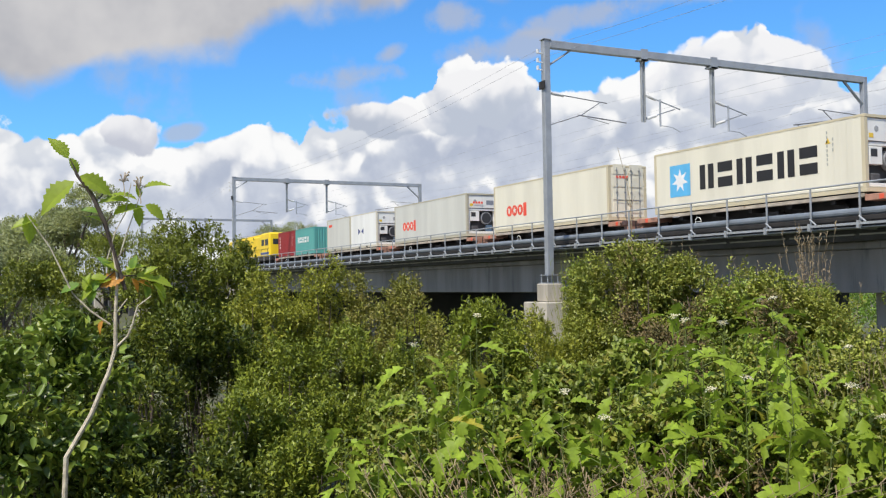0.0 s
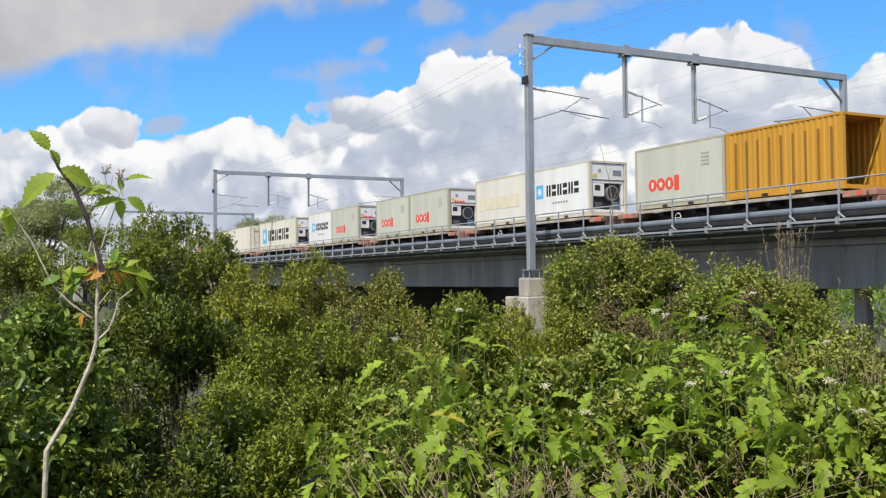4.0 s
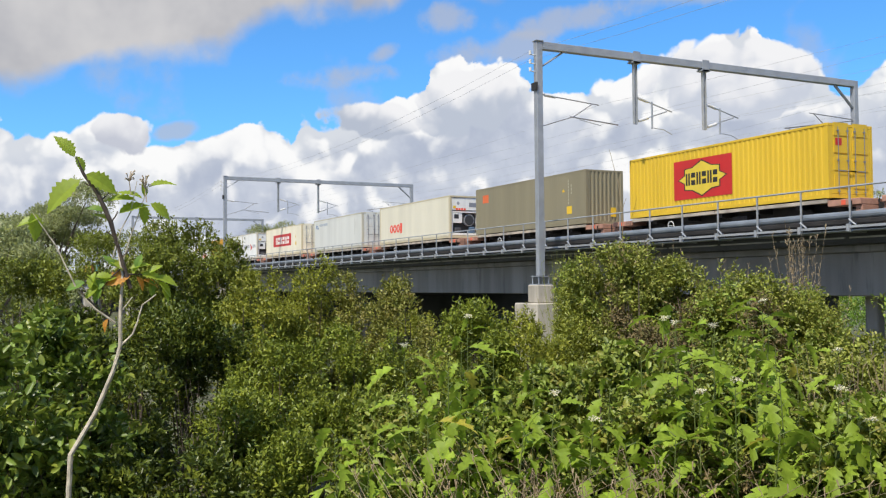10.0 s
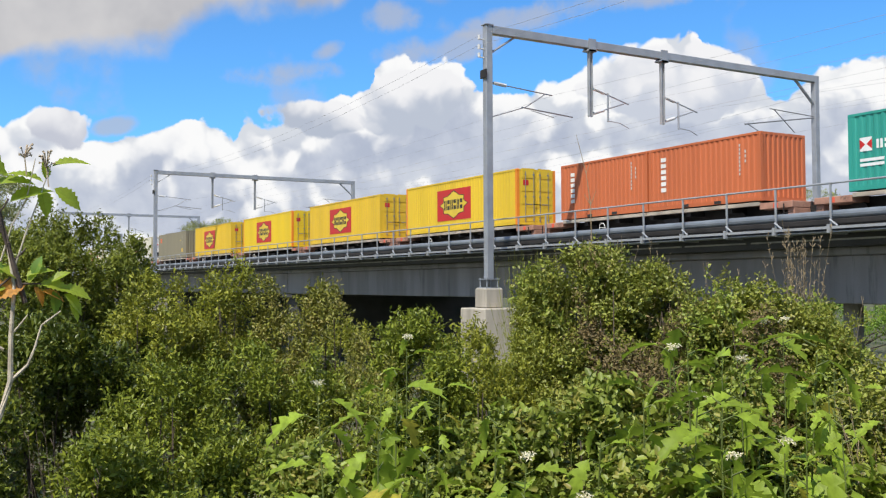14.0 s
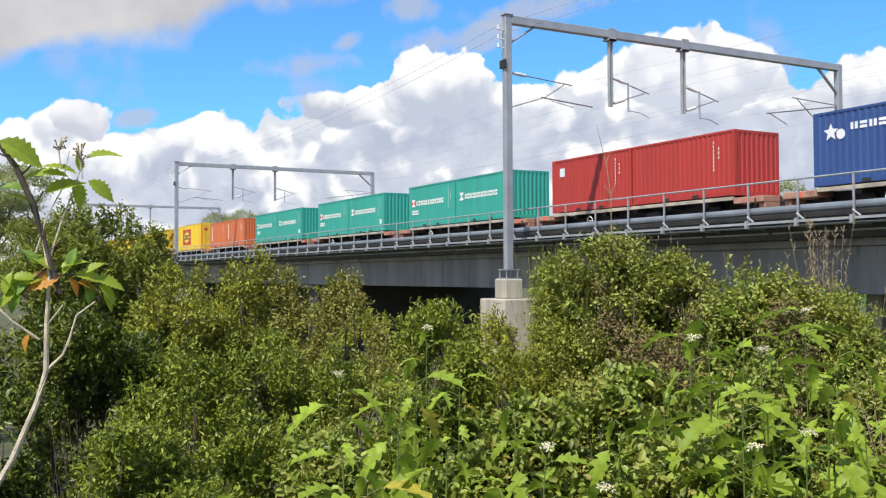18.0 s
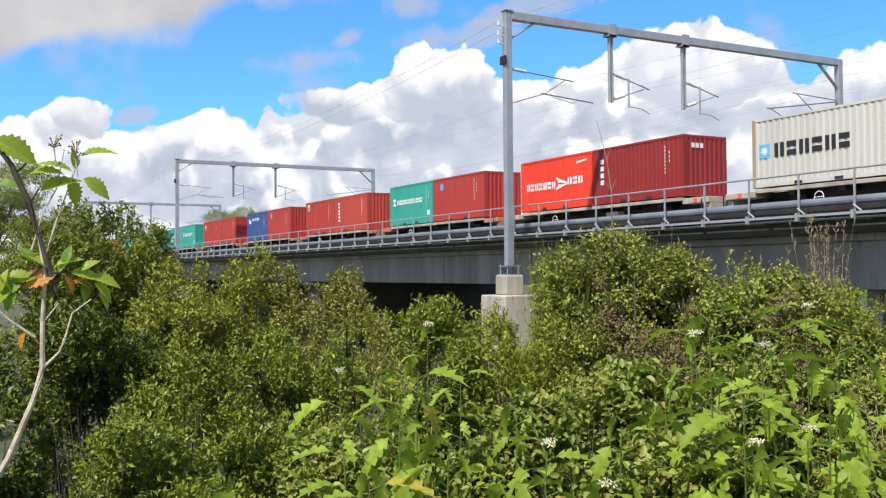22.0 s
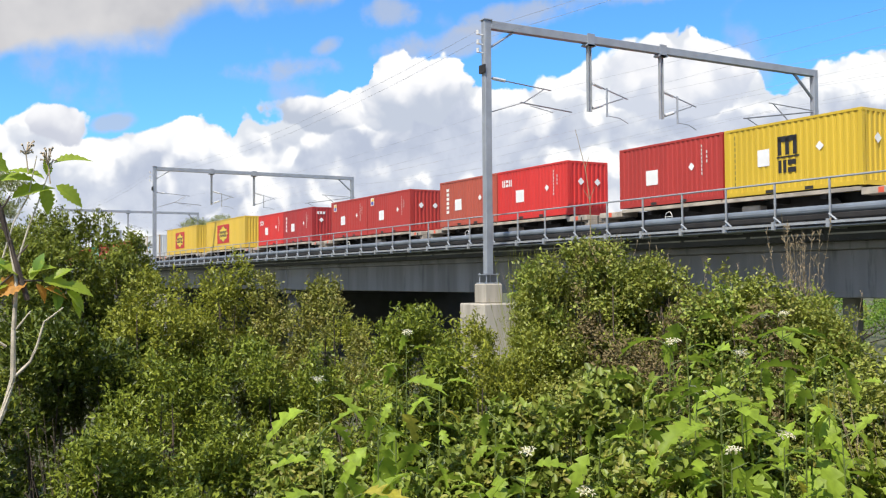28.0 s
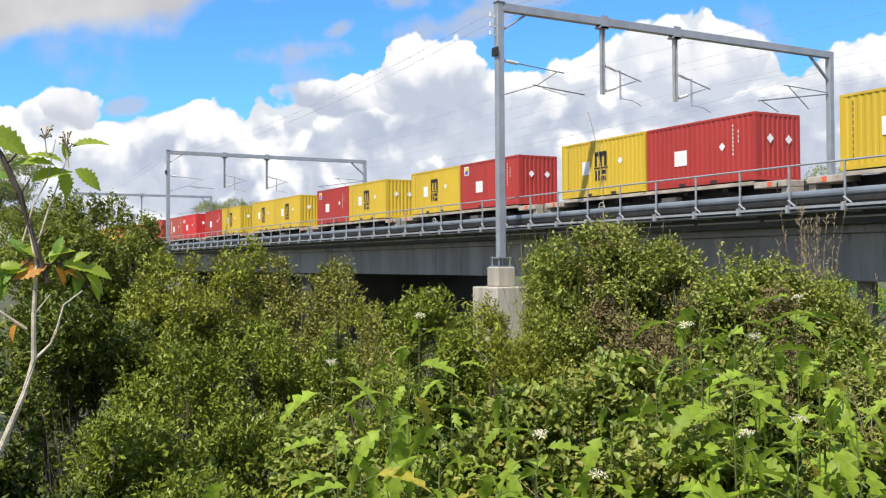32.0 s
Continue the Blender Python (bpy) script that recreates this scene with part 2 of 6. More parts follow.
CONCRETE = mat("concrete", (0.40, 0.39, 0.36), 0.85, 0, 0.22, 0.8, 0.4, 25.0, (0.22, 0.21, 0.19), 0.6, streak=True)
FOOTING = mat("footing_concrete", (0.47, 0.425, 0.35), 0.85, 0, 0.3, 1.2, 0.45, 22.0, (0.27, 0.25, 0.21), 0.56, streak=True)
GIRDER = mat("girder_concrete", (0.265, 0.258, 0.25), 0.8, 0, 0.30, 0.7, 0.25, 12.0, (0.14, 0.14, 0.14), 0.56, streak=True)
STEEL = mat("galvanised_steel", (0.37, 0.395, 0.43), 0.5, 0.35, 0.15, 1.5, 0.1, 30.0)
RAILSTEEL = mat("handrail_steel", (0.40, 0.42, 0.44), 0.55, 0.3, 0.15, 2.0, 0.1, 30.0)
WIRE = mat("wire", (0.30, 0.305, 0.32), 0.5, 0.5, 0.1, 2.0, 0.0)
LINE = mat("line_wire", (0.46, 0.47, 0.49), 0.5, 0.3, 0.1, 2.0, 0.0)
STALK = mat("green_stalk", (0.12, 0.16, 0.035), 0.7, 0, 0.3, 6.0, 0.2, 60.0)
INSULATOR = mat("porcelain", (0.72, 0.72, 0.70), 0.3, 0, 0.1, 4.0, 0.0)
RUSTRED = mat("wagon_red_oxide", (0.44, 0.235, 0.165), 0.7, 0, 0.3, 1.5, 0.2, 25.0, (0.12, 0.08, 0.06), 0.58)
WAGONPALE = mat("wagon_pale_paint", (0.47, 0.41, 0.33), 0.7, 0, 0.3, 1.5, 0.2, 25.0, (0.22, 0.14, 0.10), 0.6)
DARKSTEEL = mat("dark_steel", (0.045, 0.042, 0.04), 0.6, 0.4, 0.3, 2.0, 0.2)
# concrete painted near-black: the deep shade under the walkway is in the colour
SLAB = mat("shade_dark_slab", (0.075, 0.077, 0.08), 0.85, 0, 0.25, 0.7, 0.3, 14.0)
GREYDUCT = mat("duct", (0.22, 0.25, 0.285), 0.5, 0.2, 0.2, 1.0, 0.1, 20.0)
BALLAST = mat("ballast", (0.20, 0.19, 0.18), 0.95, 0, 0.4, 6.0, 0.8, 30.0)
GROUND = mat("earth", (0.10, 0.10, 0.05), 0.95, 0, 0.45, 0.4, 0.6, 8.0, (0.07, 0.10, 0.03), 0.5)
BARK = mat("bark", (0.13, 0.10, 0.075), 0.9, 0, 0.3, 6.0, 0.5, 60.0)
PALEBARK = mat("pale_bark", (0.60, 0.53, 0.41), 0.85, 0, 0.35, 8.0, 0.4, 60.0, (0.22, 0.18, 0.12), 0.6)
DARKBARK = mat("dark_bark", (0.10, 0.075, 0.06), 0.85, 0, 0.3, 8.0, 0.4, 60.0)
PANICLE = mat("bud_panicle", (0.52, 0.42, 0.30), 0.8, 0, 0.3, 12.0, 0.2)
TWIG = mat("twig", (0.36, 0.28, 0.17), 0.9, 0, 0.3, 6.0, 0.3)


def leaf_mat(name, a, b, through_light=0.25, rough=0.45, spec=0.5, dry=(0.31, 0.335, 0.04)):
    return mat(name, a, rough, 0, 0.2, 1.2, 0.0, 30.0, None, 0.6, through_light=through_light, island=0.85, tint=b, spec=spec, spread=0.7, dry=dry)


LEAVES = {
    "M": leaf_mat("leaf_mangrove", (0.270, 0.305, 0.046), (0.045, 0.070, 0.014), 0.15, rough=0.34, spec=0.22),
    "O": leaf_mat("leaf_olive", (0.390, 0.393, 0.050), (0.065, 0.095, 0.014), 0.15, rough=0.36, spec=0.22),
    "N": leaf_mat("leaf_fresh_mangrove", (0.310, 0.365, 0.045), (0.050, 0.080, 0.014), 0.15, rough=0.34, spec=0.22),
    "W": leaf_mat("leaf_brownish", (0.347, 0.356, 0.060), (0.080, 0.085, 0.020), 0.15, rough=0.4, spec=0.3, dry=(0.34, 0.27, 0.09)),
    # green darkened further: the leaf colour carries the deep shade on the left
    "D": leaf_mat("leaf_shade_dark", (0.132, 0.173, 0.024), (0.022, 0.036, 0.008), 0.12, rough=0.34, spec=0.22),
    "H": leaf_mat("leaf_broad", (0.238, 0.342, 0.050), (0.030, 0.050, 0.010), 0.2, 0.4, 0.4),
    "R": leaf_mat("leaf_scrub", (0.383, 0.424, 0.068), (0.070, 0.090, 0.020), 0.15, spec=0.35, dry=(0.34, 0.30, 0.08)),
    "Y": leaf_mat("leaf_yellow", (0.38, 0.40, 0.06), (0.18, 0.22, 0.035)),
    "G": leaf_mat("leaf_vine", (0.325, 0.410, 0.060), (0.085, 0.105, 0.026), 0.18, spec=0.35, dry=(0.34, 0.27, 0.07)),
    "L": leaf_mat("leaf_litter", (0.30, 0.225, 0.105), (0.09, 0.075, 0.035), 0.1, 0.8, 0.2, (0.10, 0.12, 0.03)),
    "F": leaf_mat("leaf_far", (0.36, 0.39, 0.17), (0.25, 0.28, 0.12)),
    "B": leaf_mat("leaf_bright", (0.26, 0.42, 0.05), (0.12, 0.22, 0.03)),
}
SOLANUM = mat("leaf_lobed", (0.318, 0.439, 0.046), 0.5, 0, 0.40, 6.0, 0.1, 60.0, None, spread=0.8, spec=0.25, through_light=0.30)
SAPLEAF = mat("leaf_sapling", (0.37, 0.47, 0.045), 0.45, 0, 0.2, 9.0, 0.1, 80.0, None, spread=0.4, through_light=0.45)
ORANGELEAF = mat("leaf_turning", (0.62, 0.28, 0.04), 0.5, 0, 0.3, 12.0, 0.1, 80.0, (0.35, 0.12, 0.03), through_light=0.35)
YELLOWLEAF = mat("leaf_yellowing", (0.50, 0.44, 0.06), 0.5, 0, 0.3, 12.0, 0.1, 80.0, through_light=0.35)
PETAL = mat("petal", (0.86, 0.80, 0.58), 0.6, 0, 0.1, 20.0, 0.0, through_light=0.3)


# ---------------------------------------------------------------- mesh helpers
def part(name, bm, material, parent, label=""):
    """Links a bmesh as one mesh object under a thing or a part."""
    me = bm if isinstance(bm, bpy.types.Mesh) else bpy.data.meshes.new(name)
    if me is not bm:
        bm.to_mesh(me)
        bm.free()
        me.materials.append(material)
    ob = new(name, me)
    ob.parent = parent
    return tagged(ob, label)


def solo(name, bm, material, label, category, kind="", group="", at=None):
    me = bpy.data.meshes.new(name)
    bm.to_mesh(me)
    bm.free()
    me.materials.append(material)
    ob = new(name, me)
    if at is not None:
        ob.matrix_world = at
    return tagged(ob, label, category, group, kind)


def thing(name, label, category, m=None, group="", kind=""):
    ob = new(name)
    ob.empty_display_size = 0.2
    if m is not None:
        ob.matrix_world = m
    return tagged(ob, label, category, group, kind)


def box(bm, x0, x1, y0, y1, z0, z1, bevel=0.0):
    vs = [bm.verts.new((x, y, z)) for z in (z0, z1) for x, y in ((x0, y0), (x1, y0), (x1, y1), (x0, y1))]
    faces = [bm.faces.new([vs[i] for i in q]) for q in ((3, 2, 1, 0), (4, 5, 6, 7), (0, 1, 5, 4), (1, 2, 6, 5), (2, 3, 7, 6), (3, 0, 4, 7))]
    if bevel:
        edges = list({e for f in faces for e in f.edges})
        bmesh.ops.bevel(bm, geom=edges, offset=bevel, segments=1, affect="EDGES")
    return bm


def boxes(*rows, bevel=0.0):
    bm = bmesh.new()
    for r in rows:
        box(bm, *r, bevel=bevel)
    return bm


def rod(bm, points, radii, sides=6):
    """A tapered tube through the points."""
    rings = []
    pts = [Vector(p) for p in points]
    if not hasattr(radii, "__len__"):
        radii = [radii] * len(pts)
    for i, p in enumerate(pts):
        d = (pts[min(i + 1, len(pts) - 1)] - pts[max(i - 1, 0)]).normalized()
        a = d.orthogonal().normalized() if abs(d.z) > 0.95 else d.cross(Vector((0, 0, 1))).normalized()
        b = d.cross(a)
        rings.append([bm.verts.new(p + (a * math.cos(t) + b * math.sin(t)) * radii[i]) for t in [k * math.tau / sides for k in range(sides)]])
    for r0, r1 in zip(rings, rings[1:]):
        for k in range(sides):
            bm.faces.new((r0[k], r0[(k + 1) % sides], r1[(k + 1) % sides], r1[k]))
    bm.faces.new(rings[0][::-1]), bm.faces.new(rings[-1])
    return bm


def cylinder(bm, centre, axis, radius, length, sides=16):
    c, a = Vector(centre), Vector(axis).normalized() * length / 2
    return rod(bm, [c - a, c + a], radius, sides)


def bearing(azimuth, r, z=0.0):
    """A place r metres from the middle of the viewpoints, at an angle from +Y towards -X."""
    return Vector((-0.25 - r * math.sin(radians(azimuth)), 0.25 + r * math.cos(radians(azimuth)), z))


def ground_z(x, y):
    r = math.hypot(x, y)
    k = min(1.0, max(0.0, (r - 3.0) / 12.0))
    k = k * k * (3 - 2 * k)
    away = max(0.0, min(1.0, (x + 3.0) / 6.0))
    return 3.4 * (1 - k * (1 - away)) * (1 if r < 60 else max(0.0, 1 - (r - 60) / 40))


# ---------------------------------------------------------------- ground
def make_ground():
    bm = bmesh.new()
    xs = [-3000, -1200, -500, -250, -150, -110] + [-90 + 3 * i for i in range(21)] + [-28 + i for i in range(36)] + [12, 20, 40, 80, 150, 400, 1200, 3000]
    ys = [-3000, -1200, -400, -150, -70, -40, -25, -15] + [-10 + i for i in range(36)] + [28, 32, 38, 46, 58, 75, 100, 150, 300, 700, 1500, 3000]
    grid = [[bm.verts.new((x, y, ground_z(x, y) + (0.10 * noise.noise((x * 0.7, y * 0.7, 0)) if abs(x) < 60 else 0))) for y in ys] for x in xs]
    for i in range(len(xs) - 1):
        for j in range(len(ys) - 1):
            bm.faces.new((grid[i][j], grid[i + 1][j], grid[i + 1][j + 1], grid[i][j + 1]))
    return solo("ground", bm, GROUND, "dark earth bank with low green growth", "ground", "structure")


make_ground()

# ---------------------------------------------------------------- viaduct
RAIL_Z, DECK_Z = 7.10, 6.72
TRACKS = (26.0, 30.12, 34.3, 38.8)
PORTALS = (-35.30, -93.09, -150.9, -208.7)
NEAR_Y, FAR_Y, BEAM_Z = 22.55, 42.8, 16.0
X0, X1 = -680.0, 70.0


def make_viaduct():
    v = thing("viaduct", "grey concrete railway viaduct with four tracks", "bridge", kind="structure")
    part("deck_slab", boxes((X0, X1, 24.72, 41.6, 6.25, 6.55), (X0, X1, 24.66, 24.95, 6.30, 6.80), (X0, X1, 41.3, 41.7, 6.30, 6.72)), SLAB, v, "concrete deck slab with raised edge, shade put in its dark colour")
    part("ballast", boxes((X0, X1, 24.96, 41.29, 6.55, 6.86)), BALLAST, v, "grey stone ballast")
    for y in TRACKS:
        for s in (-0.535, 0.535):
            part("rail", boxes((X0, X1, y + s - 0.035, y + s + 0.035, 6.86, RAIL_Z), (X0, X1, y + s - 0.07, y + s + 0.07, 6.86, 6.89)), DARKSTEEL, v, "worn steel rail")
    joints = [-35.3 - 30.4 * k for k in range(21)][::-1]
    ends = [X0] + joints + [-5.0, 25.4, X1]
    for a, b in zip(ends, ends[1:]):
        for y0 in (25.25, 30.2, 35.0, 39.2):
            g = part("girder", boxes((a + 0.03, b - 0.03, y0, y0 + 1.1, 4.58, 5.998), bevel=0.03), GIRDER, v, "grey concrete box girder")
            part("flange", boxes((a + 0.03, b - 0.03, y0 - 0.12, y0 + 1.22, 6.002, 6.248), bevel=0.03), GIRDER, g)
    for x in joints:
        # piers take the near-black colour too, for the darkness beneath the girders
        part("pier", boxes((x - 0.8, x + 0.8, 25.6, 40.4, -0.3, 4.3), (x - 0.95, x + 0.95, 25.2, 40.8, 4.3, 4.576), bevel=0.04), SLAB, v, "concrete wall pier, shade put in its dark colour")
    part("pier", boxes((-20.95, -20.45, 26.0, 26.35, -0.3, 4.576), bevel=0.04), GIRDER, v, "slim shaded concrete column")
    # handrail along the near edge
    n = int((X1 + 232) / 1.935)
    y = 23.98
    part("top_rail", rod(bmesh.new(), [(-232, y, 8.0), (X1, y, 8.0)], 0.03, 8), RAILSTEEL, v)
    part("cable_duct", rod(bmesh.new(), [(-232, y + 0.26, 7.13), (X1, y + 0.26, 7.13)], 0.125, 12), GREYDUCT, v, "long grey cable duct")
    # near-black box added to stand for the shadowed gap below the duct
    part("cable_tray", boxes((-232, X1, y + 0.14, y + 0.60, 6.85, 7.004), bevel=0.02), DARKSTEEL, v, "added dark strip for the shaded gap under the duct")
    part("walkway_edge", boxes((-232, X1, y - 0.09, y - 0.03, 6.71, 6.785), (-232, X1, y - 0.02, y + 0.675, 6.62, 6.65)), RAILSTEEL, v, "steel walkway edge beam")
    part("drip_strip", boxes(*[(-232 + 2.9 * k, -229.3 + 2.9 * k, 24.60, 24.655, 6.42, 6.47) for k in range(104)]), CONCRETE, v, "pale drip strip")
    me = None
    for i in range(n):
        x = -19.72 + 1.935 * (i - int((232 - 19.72) / 1.935))
        if x > X1:
            break
        if me is None:
            bm = boxes((-0.024, 0.024, -0.024, 0.024, 6.642, 8.0))
            box(bm, -0.05, 0.05, -0.13, -0.025, 6.60, 6.84)
            rod(bm, [(0.0, -0.06, 6.98), (0.26, -0.06, 6.79)], 0.03, 6)
            box(bm, -0.04, 0.04, 0.0, 0.68, 6.57, 6.618)
            me = bpy.data.meshes.new("handrail_post")
            bm.to_mesh(me)
            bm.free()
            me.materials.append(RAILSTEEL)
        ob = new("handrail_post", me)
        ob.location, ob.parent = (x, y, 0), v
    return v


def make_portal(x):
    p = thing("catenary_portal", "grey steel overhead line portal spanning the tracks", "line portal", pose(x, 0, 0), "portals over the viaduct")
    def post(y, z0):
        return boxes((-0.145, 0.145, y - 0.16, y + 0.16, z0, BEAM_Z - 0.021), bevel=0.02)
    post_near = part("post", post(NEAR_Y, 5.42), STEEL, p)
    part("cap_plate", boxes((-0.19, 0.19, NEAR_Y - 0.2, NEAR_Y + 0.2, BEAM_Z - 0.02, BEAM_Z + 0.02)), STEEL, post_near)
    bm = boxes((-0.36, 0.36, NEAR_Y - 0.36, NEAR_Y + 0.36, 5.02, 5.07), (-0.32, 0.32, NEAR_Y - 0.32, NEAR_Y + 0.32, 5.38, 5.42))
    for sx in (-0.26, 0.26):
        for sy in (-0.26, 0.26):
            cylinder(bm, (sx, NEAR_Y + sy, 5.2), (0, 0, 1), 0.025, 0.5, 8)
    part("base_plate", bm, STEEL, post_near, "bolted base plate")
    part("post", post(FAR_Y, 6.5), STEEL, p)
    bm = boxes((-0.15, 0.15, NEAR_Y + 0.165, FAR_Y - 0.165, BEAM_Z - 0.37, BEAM_Z - 0.021), bevel=0.02)
    part("beam", bm, STEEL, p)
    bm = bmesh.new()
    rod(bm, [(0, NEAR_Y + 0.15, BEAM_Z - 1.15), (0, NEAR_Y + 1.35, BEAM_Z - 0.36)], 0.05, 6)
    part("brace", bm, STEEL, p)
    bm = bmesh.new()
    rod(bm, [(0, FAR_Y - 0.15, BEAM_Z - 1.5), (0, FAR_Y - 1.5, BEAM_Z - 0.36)], 0.08, 6)
    part("brace", bm, STEEL, p)
    for y in (27.95, 32.2):
        h = part("drop_post", boxes((-0.085, 0.085, y - 0.09, y - 0.075, 12.6, BEAM_Z - 0.37), (-0.085, 0.085, y + 0.075, y + 0.09, 12.6, BEAM_Z - 0.37), (-0.012, 0.012, y - 0.074, y + 0.074, 12.6, BEAM_Z - 0.37)), RAILSTEEL, p, "hanging steel drop post")
        part("clamp", boxes((-0.2, 0.2, y - 0.26, y + 0.26, BEAM_Z - 0.50, BEAM_Z - 0.425), (-0.2, -0.155, y - 0.2, y + 0.2, BEAM_Z - 0.5, BEAM_Z + 0.05), (0.155, 0.2, y - 0.2, y + 0.2, BEAM_Z - 0.5, BEAM_Z + 0.05)), STEEL, h)
        bm = bmesh.new()
        rod(bm, [(0, y + 0.1, 13.9), (0, y + 2.2, 13.35)], 0.03, 6)
        rod(bm, [(0, y + 0.1, 12.75), (0, y + 1.9, 13.35)], 0.03, 6)
        rod(bm, [(0, y + 1.0, 13.75), (0, y + 1.0, 12.45)], 0.045, 6)
        rod(bm, [(0, y + 1.0, 12.5), (0, y + 1.7, 12.45), (0, y + 2.2, 12.25)], 0.018, 6)
        part("cantilever", bm, STEEL, h)
        part("insulator", rod(bmesh.new(), [(0, y + 0.2, 13.87), (0, y + 0.75, 13.73)], 0.075, 8), INSULATOR, h)
        part("insulator", rod(bmesh.new(), [(0, y + 0.2, 12.78), (0, y + 0.75, 12.96)], 0.075, 8), INSULATOR, h)
    bm = bmesh.new()
    rod(bm, [(0, NEAR_Y + 0.15, 13.6), (0, NEAR_Y + 3.3, 13.35)], 0.025, 6)
    rod(bm, [(0, NEAR_Y + 0.15, 12.15), (0, NEAR_Y + 1.9, 12.72), (0, NEAR_Y + 2.9, 13.35)], 0.025, 6)
    rod(bm, [(0, NEAR_Y + 1.7, 12.7), (0, NEAR_Y + 4.4, 12.5)], 0.03, 6)
    rod(bm, [(0, NEAR_Y + 2.2, 12.6), (0, NEAR_Y + 3.4, 12.4)], 0.015, 6)
    part("cantilever", bm, WIRE, p)
    bm = bmesh.new()
    rod(bm, [(0, NEAR_Y + 0.3, 13.59), (0, NEAR_Y + 0.9, 13.54)], 0.075, 8)
    part("insulator", bm, INSULATOR, p)
    bm = bmesh.new()
    rod(bm, [(0, FAR_Y - 0.1, 13.85), (0, FAR_Y - 3.4, 13.98)], 0.026, 6)
    rod(bm, [(0, FAR_Y + 0.3, 13.85), (0, FAR_Y - 5.2, 13.05)], 0.036, 6)
    rod(bm, [(0, FAR_Y - 3.1, 13.97), (0, FAR_Y - 1.6, 12.9)], 0.026, 6)
    rod(bm, [(0, FAR_Y - 5.0, 13.08), (0, FAR_Y - 3.8, 12.6)], 0.022, 6)
    part("cantilever", bm, WIRE, p)
    for z in (15.35, 14.95, 14.6):
        bm = bmesh.new()
        rod(bm, [(0, NEAR_Y - 0.17, z), (0, NEAR_Y - 0.42, z + 0.02)], 0.025, 6)
        cylinder(bm, (0, NEAR_Y - 0.42, z + 0.09), (0, 0, 1), 0.06, 0.18, 8)
        part("pin_insulator", bm, INSULATOR, p)
    part("switch_box", boxes((-0.22, 0.22, NEAR_Y - 0.24, NEAR_Y - 0.175, 13.75, 14.1)), DARKSTEEL, p)
    return p


def make_pedestal(x):
    p = thing("portal_footing", "pale concrete footing under the portal post", "footing", pose(x, NEAR_Y, 0), "portal footings")
    part("plinth", boxes((-0.43, 0.43, -0.42, 0.42, 4.22, 5.02), bevel=0.04), FOOTING, p)
    part("base_block", boxes((-0.95, 0.95, -0.82, 0.95, -0.2, 4.22), bevel=0.05), FOOTING, p)
    return p


def make_wires():
    w = thing("overhead_wires", "thin overhead contact and catenary wires", "wires", kind="structure")
    xs = [p for p in PORTALS[::-1]] + [22.5, 80.3]
    def sagging(y, z, sag, r):
        bm = bmesh.new()
        pts = []
        for a, b in zip(xs, xs[1:]):
            for k in range(8):
                u = k / 8
                pts.append((a + (b - a) * u, y, z - sag * 4 * u * (1 - u)))
        pts.append((xs[-1], y, z))
        rod(bm, pts, r, 4)
        return bm
    for y in (26.0, 30.12, 34.3, 38.8):
        part("contact_wire", sagging(y, 12.45, 0.0, 0.0038), LINE, w)
        part("catenary_wire", sagging(y, 13.4, 0.55, 0.0038), LINE, w)
    for z in (15.5, 15.1):
        part("feeder_wire", sagging(NEAR_Y - 0.42, z, 1.0, 0.006), LINE, w)
    part("feeder_wire", sagging(FAR_Y + 0.4, 15.2, 0.9, 0.006), LINE, w)
    return w


make_viaduct()
for px in PORTALS:
    make_portal(px)
    make_pedestal(px)
make_wires()


def make_overbridge():
    """The edge of the bridge under which the viewpoint stands."""
    o = thing("overbridge", "dark concrete soffit of a bridge overhead", "bridge", kind="structure")
    part("soffit_slab", boxes((-3.0, 6.0, -8.0, 12.0, 6.89, 7.9), bevel=0.03), CONCRETE, o, "dark underside of the slab")
    part("column", boxes((4.0, 5.0, 9.0, 10.0, 0.0, 6.888), bevel=0.05), CONCRETE, o)
    part("column", boxes((4.0, 5.0, -7.0, -6.0, 0.0, 6.888), bevel=0.05), CONCRETE, o)


make_overbridge()

# ---------------------------------------------------------------- the train
CENTRE_Y, FLOOR_Z = 30.12, 8.24
PITCH, FRONT = 15.92, -35.69
# distance run by the train, metres, at seconds
RUN = [(0, 0.1), (3, 47.9), (6, 95.85), (9, 144.3), (13, 209.55), (16, 258.9), (19, 308.6), (23, 375.3), (26, 426.05), (29, 477.7), (32, 529.35)]
W2 = 1.219
MOVING = []
CREAM, WHITE, PALEGREY, GREENGREY = (0.80, 0.76, 0.62), (0.84, 0.84, 0.80), (0.62, 0.62, 0.56), (0.60, 0.60, 0.50)
YELLOW, KHAKI, ORANGE, TEAL = (0.74, 0.49, 0.03), (0.26, 0.23, 0.145), (0.58, 0.155, 0.055), (0.032, 0.350, 0.280)
RED, DEEPRED, BRIGHTRED, BLUE = (0.43, 0.040, 0.032), (0.29, 0.020, 0.020), (0.64, 0.035, 0.030), (0.035, 0.085, 0.26)
MUSTARD, BRICK, SILVER, OCHRE = (0.66, 0.45, 0.035), (0.45, 0.09, 0.055), (0.60, 0.62, 0.63), (0.62, 0.31, 0.03)
SCARLET = (0.85, 0.05, 0.02)
BLACK, SIGNRED, SKY, MAGENTA, NAVY = (0.02, 0.02, 0.022), (0.56, 0.022, 0.022), (0.12, 0.48, 0.80), (0.78, 0.02, 0.30), (0.03, 0.05, 0.20)
SIGN = {}


